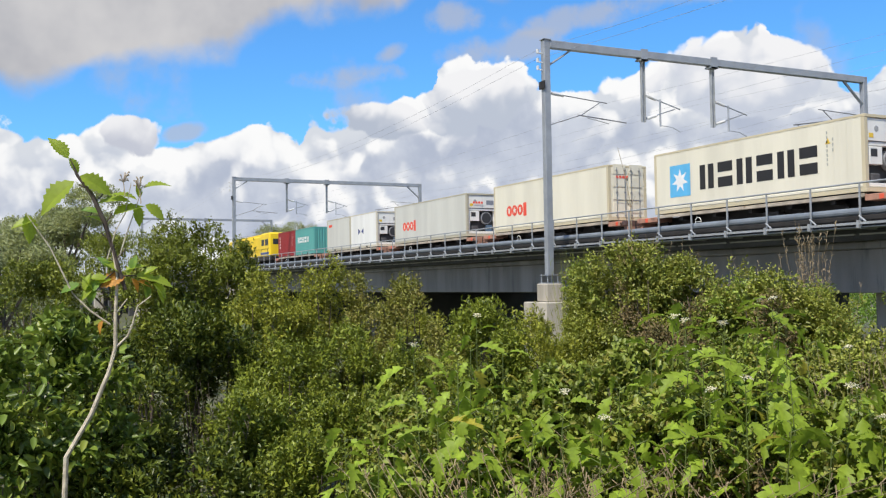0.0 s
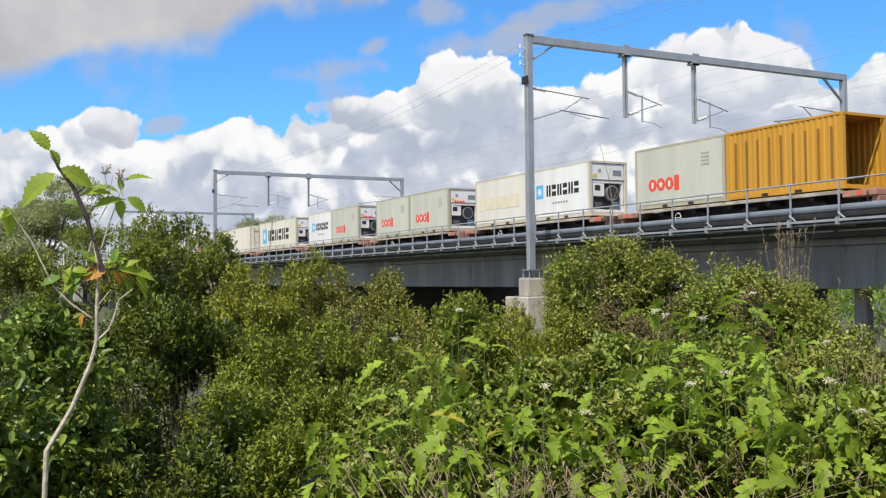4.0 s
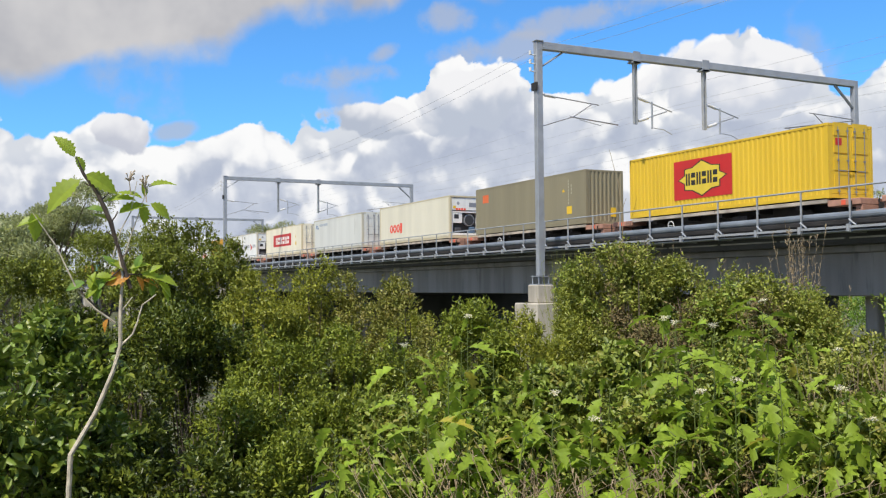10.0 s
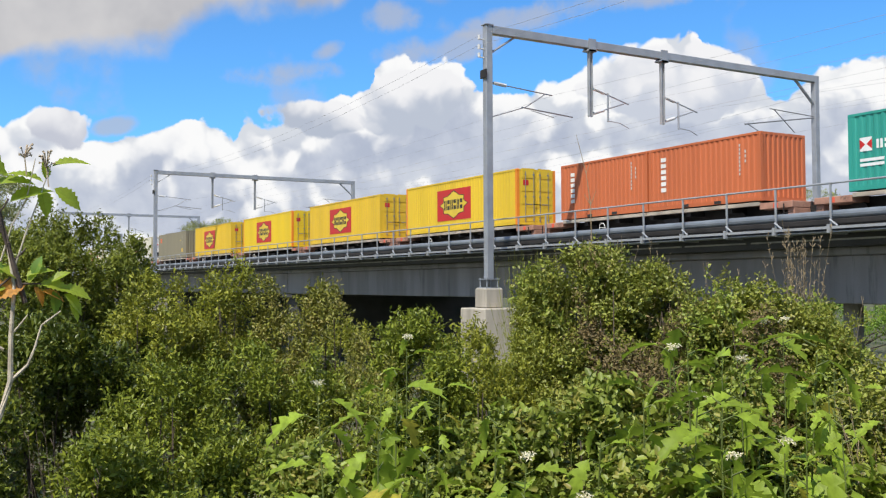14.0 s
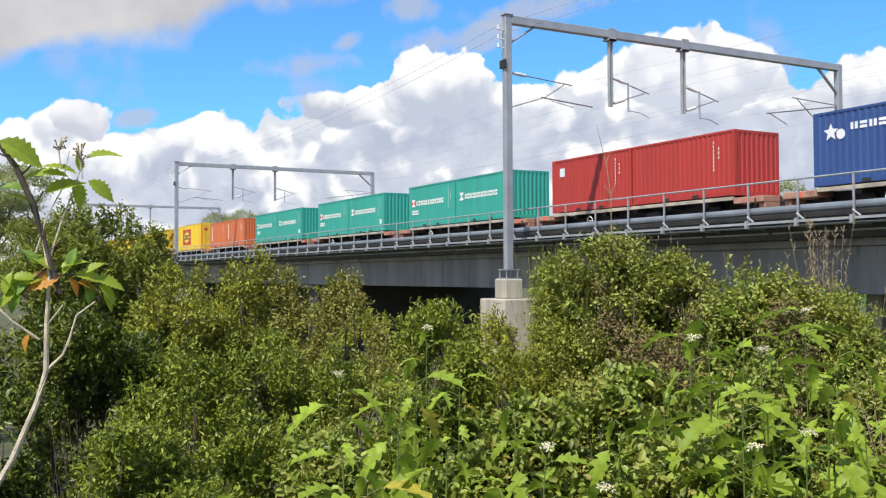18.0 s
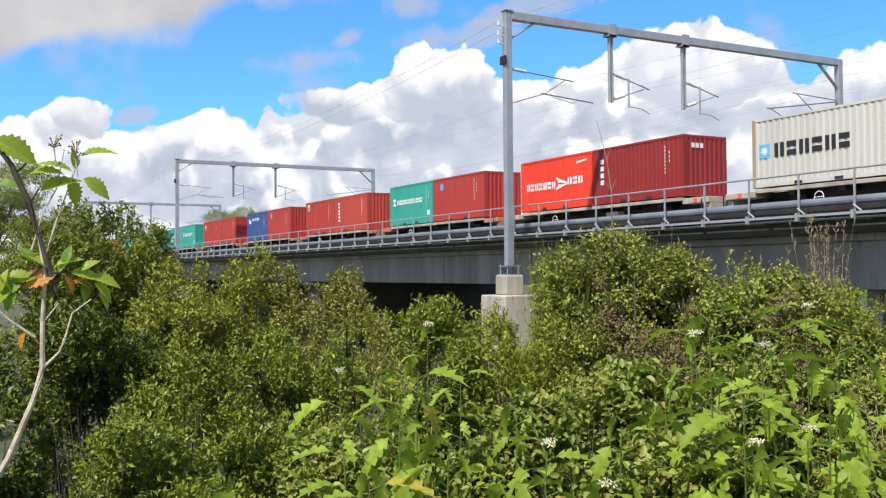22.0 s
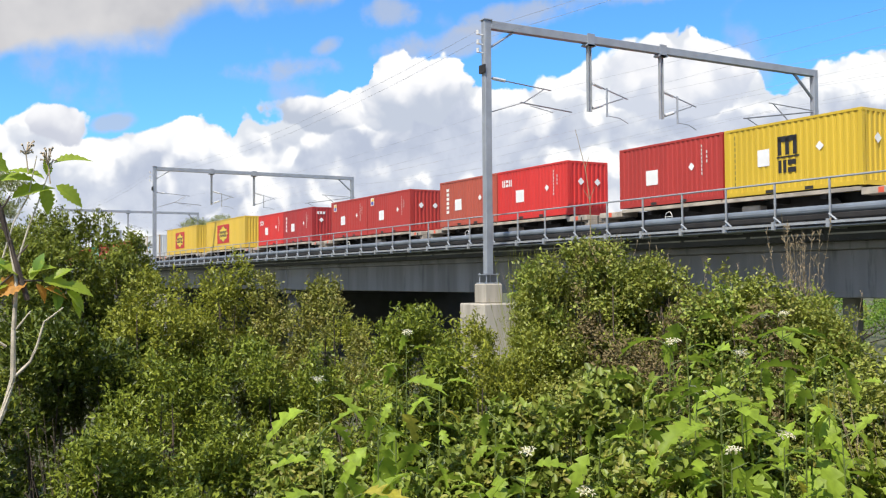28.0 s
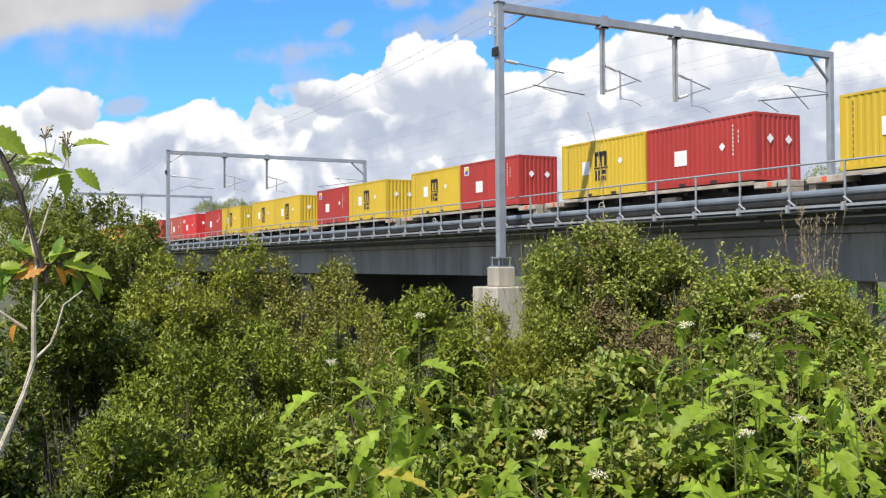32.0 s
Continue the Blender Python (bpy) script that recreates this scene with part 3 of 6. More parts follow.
def sign_paint(colour):
    if colour not in SIGN:
        SIGN[colour] = mat("sign_paint", colour, 0.5, 0, 0.08, 2.0, 0.0, 30.0)
    return SIGN[colour]


BODY = {}


def corrugated(length, depth, pitch, y, z0, z1, out):
    """A pressed steel side panel with trapezoid ribs, facing along out (-1 or 1) on Y."""
    bm = bmesh.new()
    n = max(1, int(round(length / pitch)))
    step = length / n
    xs = []
    for i in range(n):
        x = -length / 2 + i * step
        xs += [(x, 0), (x + step * 0.36, 0), (x + step * 0.5, -depth), (x + step * 0.86, -depth)]
    xs.append((length / 2, 0))
    lo = [bm.verts.new((x, y + out * d, z0)) for x, d in xs]
    hi = [bm.verts.new((x, y + out * d, z1)) for x, d in xs]
    for i in range(len(xs) - 1):
        q = (lo[i], lo[i + 1], hi[i + 1], hi[i])
        bm.faces.new(q if out < 0 else q[::-1])
    return bm


def turn_to_end(bm, x):
    """Turns a side panel built on Y to stand across the end at x."""
    for v in bm.verts:
        v.co = Vector((x + (v.co.y), v.co.x, v.co.z))
    return bm


def mesh_of(key, make, material):
    if key not in BODY:
        me = bpy.data.meshes.new(str(key[0]))
        bm = make()
        bm.normal_update()
        bm.to_mesh(me)
        bm.free()
        me.materials.append(material)
        BODY[key] = me
    return BODY[key]


def container(kind, length, height, colour, label, rear="doors", edge=None):
    """A freight container: kind dry (ribbed) or reefer (smooth); origin in the middle of its base."""
    c = thing("shipping_container", label, "container", group="containers on the train")
    L, H = length / 2, height
    m = paint(colour)
    frame_m = paint(edge or (tuple(round(v * k, 3) for v, k in zip(colour, (0.80, 0.74, 0.62))) if kind == "reefer" else colour))
    key = (kind, length, height, colour, edge)
    def frame_rails():
        bm = bmesh.new()
        for y in (-W2, W2 - 0.06):
            box(bm, -L + 0.16, L - 0.16, y, y + 0.06, H - 0.09, H - 0.004)
            box(bm, -L + 0.16, L - 0.16, y, y + 0.06, 0.02, 0.17)
        for x in (-L + 0.004, L - 0.064):
            box(bm, x, x + 0.06, -W2 + 0.16, W2 - 0.16, H - 0.11, H - 0.006)
            box(bm, x, x + 0.06, -W2 + 0.16, W2 - 0.16, 0.02, 0.18)
        return bm
    rail_m = frame_m if kind == "reefer" else m
    part("frame", mesh_of(("frame", *key), frame_rails, rail_m), rail_m, c)
    def post():
        bm = bmesh.new()
        box(bm, -0.08, 0.08, -0.08, 0.08, 0.118, H - 0.118)
        box(bm, -0.089, 0.089, -0.081, 0.081, 0.0, 0.118, 0.012)
        box(bm, -0.089, 0.089, -0.081, 0.081, H - 0.118, H, 0.012)
        return bm
    for i, (sx, sy) in enumerate(((-1, -1), (-1, 1), (1, -1), (1, 1))):
        o = part("corner_post", mesh_of(("corner_post", *key), post, frame_m), frame_m, c)
        o.location = (sx * (L - 0.089), sy * (W2 - 0.081), 0)
    if kind == "dry":
        side = lambda s: lambda: corrugated(2 * L - 0.34, 0.028, 0.278, s * (W2 - 0.012), 0.16, H - 0.08, s)
    else:
        side = lambda s: lambda: corrugated(2 * L - 0.34, 0.006, 0.62, s * (W2 - 0.008), 0.16, H - 0.08, s)
    part("side_panel", mesh_of(("side_near", *key), side(-1), m), m, c)
    part("side_panel", mesh_of(("side_far", *key), side(1), m), m, c)
    if kind == "reefer":
        part("kick_rail", mesh_of(("kick_rail", *key), lambda: boxes((-L + 0.17, L - 0.17, -W2 - 0.012, -W2 + 0.02, 0.20, 0.30), bevel=0.008), m), m, c)
    part("roof", mesh_of(("roof", *key), lambda: boxes((-L + 0.17, L - 0.17, -W2 + 0.065, W2 - 0.065, H - 0.06, H - 0.025)), m), m, c)
    part("floor_pan", mesh_of(("floor_pan", *key), lambda: boxes((-L + 0.17, L - 0.17, -W2 + 0.065, W2 - 0.065, 0.05, 0.16)), DARKSTEEL), DARKSTEEL, c)
    # front end: ribbed
    part("end_panel", mesh_of(("front_end", *key), lambda: turn_to_end(corrugated(2 * W2 - 0.33, 0.04, 0.25, -0.03, 0.17, H - 0.1, -1), -L + 0.03), m), m, c)
    if rear == "ribbed":
        part("end_panel", mesh_of(("rear_end", *key), lambda: turn_to_end(corrugated(2 * W2 - 0.33, 0.045, 0.27, 0.03, 0.17, H - 0.1, 1), L - 0.03), m), m, c)
    elif rear == "doors":
        for s in (-1, 1):
            def leaf(s=s):
                bm = boxes((L - 0.06, L - 0.012, min(0.01 * s, s * (W2 - 0.17)), max(0.01 * s, s * (W2 - 0.17)), 0.19, H - 0.12), bevel=0.006)
                for k in range(4):
                    z = 0.42 + k * (H - 0.75) / 3.2
                    a, b = sorted((s * 0.12, s * (W2 - 0.30)))
                    box(bm, L - 0.014, L + 0.012, a, b, z, z + (H - 0.75) / 4.3)
                return bm
            d = part("door", mesh_of(("door", s, *key), leaf, m), m, c)
            for y in (0.20, 0.72):
                def bar(s=s, y=y):
                    bm = rod(bmesh.new(), [(L + 0.045, s * y, 0.14), (L + 0.045, s * y, H - 0.13)], 0.015, 6)
                    for z in (0.25, H * 0.5, H - 0.3):
                        box(bm, L + 0.014, L + 0.06, s * y - 0.05, s * y + 0.05, z, z + 0.05)
                    box(bm, L + 0.05, L + 0.075, min(s * y, s * y - s * 0.4), max(s * y, s * y - s * 0.4), 1.05, 1.09)
                    return bm
                part("lock_bar", mesh_of(("lock_bar", s, y, *key), bar, WIRE), WIRE, d, "galvanised locking bar")
    elif rear == "machine":
        dark, pale = sign_paint((0.035, 0.036, 0.04)), paint(WHITE)
        def fitted(name, make, material, parent, text=""):
            return part(name, mesh_of((name, *key), make, material), material, parent, text)
        fitted("bulkhead", lambda: boxes((L - 0.42, L - 0.38, -W2 + 0.17, W2 - 0.17, 0.19, H - 0.12)), dark, c, "dark recess behind the machinery")
        mach = fitted("cooling_unit", lambda: boxes((L - 0.375, L - 0.06, -W2 + 0.19, W2 - 0.19, 0.20, H * 0.12), bevel=0.012), pale, c, "white cooling unit with two upper hatches")
        fitted("hatch_near", lambda: boxes((L - 0.375, L - 0.05, -W2 + 0.19, -0.01, H * 0.66, H - 0.14), bevel=0.012), pale, mach).name = "hatch"
        fitted("hatch_far", lambda: boxes((L - 0.375, L - 0.05, 0.01, W2 - 0.19, H * 0.66, H - 0.14), bevel=0.012), pale, mach).name = "hatch"
        fitted("jamb_near", lambda: boxes((L - 0.375, L - 0.10, -W2 + 0.19, -W2 + 0.30, H * 0.12, H * 0.65), bevel=0.012), pale, mach).name = "jamb"
        fitted("jamb_far", lambda: boxes((L - 0.375, L - 0.10, W2 - 0.30, W2 - 0.19, H * 0.12, H * 0.65), bevel=0.012), pale, mach).name = "jamb"
        fitted("cross_rail", lambda: boxes((L - 0.375, L - 0.09, -W2 + 0.30, W2 - 0.30, H * 0.60, H * 0.65), bevel=0.012), pale, mach)
        fitted("control_box", lambda: boxes((L - 0.37, L - 0.08, -W2 + 0.31, -0.22, H * 0.36, H * 0.59), bevel=0.015), pale, mach, "white control box")
        fitted("control_screen", lambda: boxes((L - 0.078, L - 0.070, -W2 + 0.38, -0.50, H * 0.46, H * 0.56)), dark, mach, "dark control screen")
        fitted("fan_shroud", lambda: cylinder(bmesh.new(), (L - 0.24, 0.34, H * 0.43), (1, 0, 0), 0.40, 0.22, 24), paint((0.30, 0.31, 0.32)), mach, "grey fan shroud")
        fitted("fan_grille", lambda: cylinder(bmesh.new(), (L - 0.122, 0.34, H * 0.43), (1, 0, 0), 0.34, 0.014, 24), dark, mach, "round black fan grille")
        fitted("compressor", lambda: boxes((L - 0.37, L - 0.12, 0.35, 0.78, H * 0.125, H * 0.27), bevel=0.03), paint((0.10, 0.16, 0.24)), mach, "dark blue compressor")
        fitted("cable_reel", lambda: boxes((L - 0.37, L - 0.14, -0.75, -0.28, H * 0.125, H * 0.25), bevel=0.05), sign_paint((0.08, 0.08, 0.085)), mach, "coiled black power cable")
        fitted("hatch_vent", lambda: cylinder(bmesh.new(), (L - 0.045, -0.55, H * 0.82), (1, 0, 0), 0.11, 0.012, 16), sign_paint((0.35, 0.36, 0.36)), mach, "round grey air vent")
        fitted("data_plate", lambda: boxes((L - 0.048, L - 0.040, 0.30, 0.85, H * 0.74, H * 0.84)), sign_paint((0.22, 0.24, 0.28)), mach, "dark data plate")
        fitted("caution_plate", lambda: boxes((L - 0.048, L - 0.040, -0.95, -0.72, H * 0.70, H * 0.76)), sign_paint((0.80, 0.55, 0.05)), mach, "yellow caution plate")
    return c


def decal(c, name, colour, shapes, length, ribbed=True, label="", end=False):
    """Flat painted shapes on the near side, each a list of (u from the front, v from the base)."""
    if name == "name_blocks" and len(shapes) > 1:
        if max(p[1] for q in shapes for p in q) - min(p[1] for q in shapes for p in q) > 0.5:
            first = decal(c, "name_block", colour, shapes[:1], length, ribbed, label, end)
            for q in shapes[1:]:
                decal(first, "name_block", colour, [q], length, ribbed, "", end)
            return first
    if name == "name_blocks":
        name = "small_name"
    bm = bmesh.new()
    y = -W2 + (0.012 if ribbed else 0.008) - 0.006
    for shape in shapes:
        if end:
            vs = [bm.verts.new((length / 2 + 0.024, u, v)) for u, v in shape]
        else:
            vs = [bm.verts.new((u - length / 2, y, v)) for u, v in shape]
        bm.faces.new(vs)
    bmesh.ops.recalc_face_normals(bm, faces=bm.faces)
    if end is False:
        for f in bm.faces:
            if f.normal.y > 0:
                f.normal_flip()
    else:
        for f in bm.faces:
            if f.normal.x < 0:
                f.normal_flip()
    ob = part(name, bm, sign_paint(colour), c, label)
    return tagged(ob, kind="stuff") if len(shapes) > 1 else ob


def rect(u, v, w, h):
    return [(u, v), (u + w, v), (u + w, v + h), (u, v + h)]


def word(u, v, w, h, n, gap=0.22):
    """A row of n plain blocks that stand for a painted name."""
    s = w / n
    out = []
    for i in range(n):
        a, b = u + i * s, s * (1 - gap)
        if i % 2 == 0:
            out += [rect(a, v, b * 0.40, h), rect(a + b * 0.60, v, b * 0.40, h)]
        else:
            out += [rect(a, v, b, h * 0.40), rect(a, v + h * 0.60, b, h * 0.40)]
    return out


def star(u, v, r, n, inner=0.45):
    return [(u + (r if k % 2 == 0 else r * inner) * math.sin(k * math.pi / n), v + (r if k % 2 == 0 else r * inner) * math.cos(k * math.pi / n)) for k in range(2 * n)]


def disc(u, v, r, n=16):
    return [(u + r * math.cos(k * math.tau / n), v + r * math.sin(k * math.tau / n)) for k in range(n)]


def lift(d, by):
    d.location.y -= by
    return d


def star_line(c, length, u, w, h, v, box_w, ribbed):
    decal(c, "emblem", SKY, [rect(u, v + h * 0.5 - box_w * 0.52, box_w, box_w * 1.04)], length, ribbed, "sky-blue square emblem")
    lift(decal(c, "emblem_star", (0.85, 0.86, 0.86), [star(u + box_w / 2, v + h * 0.5, box_w * 0.40, 7)], length, ribbed, "white seven-pointed star"), 0.004)
    decal(c, "name_blocks", BLACK, word(u + box_w * 1.45, v, w, h, 6), length, ribbed, "black name in block shapes")


def ring_line(c, length, u, v, w, h, ribbed=False):
    s = w / 4
    shapes = []
    for i in range(3):
        shapes.append(disc(u + s * (i + 0.5), v + h / 2, s * 0.5))
    shapes += [rect(u + 3.08 * s, v, s * 0.55, h)]
    decal(c, "name_blocks", (0.85, 0.09, 0.05), shapes, length, ribbed, "red name in ring shapes")
    lift(decal(c, "ring_holes", (0.75, 0.72, 0.62), [rect(u + s * 0.36, v + h * 0.3, s * 0.28, h * 0.4), star(u + s * 1.5, v + h / 2, s * 0.34, 5), rect(u + s * 2.36, v + h * 0.3, s * 0.28, h * 0.4)], length, ribbed), 0.004)


def marks(c, length, height, u, colour=(0.66, 0.65, 0.60), ribbed=True):
    decal(c, "code_strip", colour, [rect(u, height * (0.40 + 0.06 * k), 0.065, height * 0.04) for k in range(8)] + [rect(u + 0.28, height * (0.72 - 0.07 * k), 0.06, height * 0.045) for k in range(3)], length, ribbed, "small upright code bars")


def placards(c, length, height):
    decal(c, "placard", (0.86, 0.86, 0.84), [rect(length * 0.28, height * 0.34, 0.72, 0.62)], length, True, "white square placard")
    decal(c, "diamond_label", (0.86, 0.86, 0.84), [disc(length * 0.72, height * 0.55, 0.17, 4)], length, True, "white diamond label")


def end_diamonds(c, length, height):
    decal(c, "diamond_label", (0.86, 0.86, 0.84), [disc(-0.45, height * 0.62, 0.19, 4), disc(0.55, height * 0.62, 0.19, 4)], length, True, "white diamond labels", end=True)


def flag(c, length, height):
    decal(c, "emblem", (0.80, 0.78, 0.70), [rect(0.45, height * 0.74, 0.5, 0.5)], length, True, "small square emblem")
    lift(decal(c, "emblem_mark", (0.10, 0.12, 0.45), [[(0.5, height * 0.74 + 0.06), (0.88, height * 0.74 + 0.06), (0.8, height * 0.74 + 0.42), (0.58, height * 0.74 + 0.42)]], length), 0.004)
    lift(decal(c, "emblem_mark", (0.85, 0.55, 0.05), [[(0.56, height * 0.74 + 0.24), (0.92, height * 0.74 + 0.30), (0.9, height * 0.74 + 0.44), (0.6, height * 0.74 + 0.44)]], length), 0.008)


def yellow_badge(c, length, u, ribbed=True):
    w, h, v = 3.75, 1.78, 0.62
    decal(c, "badge_field", SIGNRED, [rect(u, v, w, h)], length, ribbed, "red badge field")
    cu, cv = u + w / 2, v + h / 2
    pts = [(-1.18, 0), (-0.86, 0.16), (-0.86, 0.40), (-0.48, 0.44), (0, 0.68), (0.48, 0.44), (0.86, 0.40), (0.86, 0.16), (1.18, 0), (0.86, -0.16), (0.86, -0.40), (0.48, -0.44), (0, -0.68), (-0.48, -0.44), (-0.86, -0.40), (-0.86, -0.16)]
    lift(decal(c, "badge_edge", BLACK, [[(cu + a * 1.36, cv + b * 1.22) for a, b in pts]], length, ribbed), 0.004)
    lift(decal(c, "badge_star", (0.74, 0.55, 0.05), [[(cu + a * 1.28, cv + b * 1.13) for a, b in pts]], length, ribbed, "yellow star-edged badge"), 0.008)
    lift(decal(c, "name_blocks", BLACK, word(cu - 1.05, cv - 0.28, 2.12, 0.56, 6), length, ribbed, "black name in block shapes"), 0.012)


def cross_line(c, length, height, flip=False):
    a, b = ((0.75, 0.80, 0.78), SIGNRED) if not flip else (SIGNRED, (0.80, 0.84, 0.82))
    u, v, s = 0.45, height * 0.50, 0.46
    decal(c, "emblem", (0.82, 0.84, 0.82), [rect(u, v, s, s)], length, True, "white flag emblem")
    lift(decal(c, "emblem_mark", b if not flip else TEAL, [[(u, v + 0.06), (u + s * 0.45, v + s / 2), (u, v + s - 0.06)], [(u + s, v + 0.06), (u + s, v + s - 0.06), (u + s * 0.55, v + s / 2)]], length), 0.004)
    decal(c, "name_blocks", (0.84, 0.86, 0.84), word(u + 0.62, v + 0.05, 3.6, 0.30, 12), length, True, "white name in block shapes")
    decal(c, "small_lettering", (0.80, 0.82, 0.80), [rect(u, v - 0.34, 0.9, 0.10), rect(u, v - 0.5, 0.9, 0.10)] if not flip else [rect(length - 0.75, 0.5, 0.35, 0.3)], length)


def m_line(c, length, height):
    """Black arched letter shapes over a short bar."""
    u, v = 2.55, height * 0.36
    shapes = [rect(u, v + 0.42, 0.17, 0.62), rect(u + 0.34, v + 0.42, 0.17, 0.62), rect(u + 0.68, v + 0.42, 0.17, 0.62), rect(u, v + 0.90, 0.85, 0.20), rect(u - 0.05, v + 0.32, 1.0, 0.06)]
    shapes += word(u + 0.02, v - 0.22, 0.85, 0.46, 2, 0.15)
    decal(c, "name_blocks", BLACK, shapes, length, True, "black arched block shapes")
    decal(c, "placard", (0.86, 0.86, 0.84), [rect(1.62, height * 0.40, 0.55, 0.62)], length, True, "white square placard")
    decal(c, "diamond_label", (0.86, 0.86, 0.84), [disc(length * 0.72, height * 0.58, 0.17, 4)], length, True, "white diamond label")
    decal(c, "code_strip", (0.25, 0.20, 0.03), [rect(0.5, height * (0.16 + 0.085 * k), 0.06, height * 0.06) for k in range(9)], length, True, "small upright code bars")


L40, L20 = 12.19, 6.06
H40, H20 = 2.896, 2.591


def build(spec):
    """One container by its short name; returns the thing and its length."""
    s = spec
    if s == "ring40m" or s == "ring40d":
        c = container("reefer", L40, H40, CREAM if s == "ring40d" else PALEGREY, "cream refrigerated container with red ring-shaped name", "doors" if s == "ring40d" else "machine")
        ring_line(c, L40, 1.6, 0.85, 2.6, 0.78)
        decal(c, "end_name", (0.85, 0.09, 0.05), [rect(-0.75 + 0.2 * k, 2.2, 0.15, 0.14) for k in range(4)], L40, end=True)
        return c, L40
    if s == "ring40c":
        c = container("reefer", L40, H40, (0.76, 0.72, 0.57), "cream refrigerated container with red ring-shaped name", "machine")
        ring_line(c, L40, 2.0, 0.75, 2.5, 0.75)
        decal(c, "end_name", (0.85, 0.09, 0.05), [rect(-0.75 + 0.2 * k, 1.9, 0.15, 0.14) for k in range(4)], L40, end=True)
        return c, L40
    if s == "star40":
        c = container("reefer", L40, H40, CREAM, "cream refrigerated container with blue star emblem", "machine")
        star_line(c, L40, 1.15, 7.0, 1.10, 0.92, 1.42, False)
        decal(c, "warning_label", (0.75, 0.50, 0.05), [[(10.35, 2.0), (10.6, 2.0), (10.47, 2.22)]], L40, False)
        marks(c, L40, H40, 10.4, (0.45, 0.45, 0.40), False)
        return c, L40
    if s in ("star20", "star20m"):
        c = container("reefer", L20, H20 + 0.3, WHITE, "white refrigerated container with blue star emblem", "machine" if s == "star20m" else "none")
        star_line(c, L20, 0.95, 3.2, 0.62, 1.30, 0.72, False)
        decal(c, "small_lettering", (0.35, 0.36, 0.36), [rect(2.6 + 0.25 * k, 0.85, 0.18, 0.12) for k in range(6)], L20, False)
        return c, L20
    if s in ("ring20", "ring20m"):
        c = container("reefer", L20, H20 + 0.3, GREENGREY, "grey-green refrigerated container with red ring-shaped name", "machine" if s == "ring20m" else "none")
        ring_line(c, L20, 1.0, 0.75, 2.35, 0.70)
        decal(c, "end_name", (0.85, 0.09, 0.05), [rect(-0.75 + 0.2 * k, 1.9, 0.15, 0.14) for k in range(4)], L20, end=True)
        decal(c, "small_lettering", (0.40, 0.40, 0.36), [rect(4.6, 1.7 + 0.16 * k, 0.5, 0.08) for k in range(4)], L20, False)
        return c, L20
    if s == "beige20":
        c = container("reefer", L20, H20 + 0.3, (0.80, 0.76, 0.66), "faded cream container with a painted-out name", "none")
        decal(c, "faded_name", (0.76, 0.70, 0.50), [rect(0.6, 1.0, 4.6, 0.75)], L20, False, "pale painted-out rectangle")
        return c, L20
    if s == "grey20":
        c = container("reefer", L20, H20 + 0.3, PALEGREY, "pale grey container with small red marks", "none")
        decal(c, "name_blocks", (0.85, 0.09, 0.05), [rect(0.5, 2.2, 0.9, 0.22)], L20, False)
        return c, L20
    if s == "arrow20m":
        c = container("reefer", L20, H20 + 0.3, WHITE, "white refrigerated container with small blue emblem", "machine")
        decal(c, "emblem", NAVY, [[(1.9, 1.15), (2.4, 1.4), (1.9, 1.7)], [(3.1, 1.15), (3.1, 1.7), (2.6, 1.4)]], L20, False, "two navy arrow shapes")
        return c, L20
    if s == "magenta20":
        c = container("reefer", L20, H20 + 0.3, WHITE, "white container with magenta block name", "none")
        decal(c, "name_blocks", MAGENTA, word(0.75, 1.05, 3.8, 1.05, 3, 0.16), L20, False, "magenta name in block shapes")
        return c, L20
    if s == "dart20m":
        c = container("reefer", L20, H20 + 0.3, WHITE, "white refrigerated container with red dart emblem", "machine")
        decal(c, "name_blocks", (0.35, 0.37, 0.42), word(0.35, 1.3, 2.7, 0.34, 7) + word(4.3, 1.25, 1.2, 0.34, 3), L20, False, "grey name in block shapes")
        decal(c, "emblem", SIGNRED, [[(3.15, 1.75), (4.2, 1.3), (3.6, 1.2)], [(3.2, 0.9), (4.2, 1.25), (3.5, 1.25)]], L20, False, "red dart shape")
        return c, L20
    if s == "ochre20":
        c = container("dry", L20, H20 + 0.3, OCHRE, "ochre yellow open-ended container with deep ribs", "none")
        for k in range(9):
            decal(c, "rib_gap", (0.30, 0.14, 0.02), [rect(0.5 + 0.62 * k, 0.4, 0.12, 2.0)], L20, True, "dark gap between ribs")
        return c, L20
    if s == "redfield40":
        c = container("reefer", L40, H40, (0.86, 0.80, 0.62), "cream refrigerated container with red name field", "doors")
        decal(c, "name_field", SIGNRED, [rect(2.75, 0.95, 6.1, 1.22)], L40, False, "red rectangular name field")
        lift(decal(c, "name_blocks", (0.86, 0.84, 0.78), word(3.65, 1.18, 4.7, 0.72, 6), L40, False, "white name in block shapes"), 0.004)
        decal(c, "warning_label", (0.80, 0.55, 0.05), [rect(10.2, 0.95, 0.35, 0.3), [(10.2, 1.7), (10.5, 1.7), (10.35, 1.95)]], L40, False)
        return c, L40
    if s == "hydra40":
        c = container("reefer", L40, H40, (0.68, 0.69, 0.64), "white refrigerated container with small blue emblem", "doors")
        decal(c, "emblem", (0.10, 0.22, 0.42), [star(0.8, 2.3, 0.28, 5), disc(1.15, 2.15, 0.14)], L40, False, "small blue emblem")
        decal(c, "name_blocks", (0.35, 0.42, 0.50), word(1.6, 2.3, 2.2, 0.2, 6), L40, False)
        marks(c, L40, H40, 10.4, (0.5, 0.5, 0.45), False)
        return c, L40
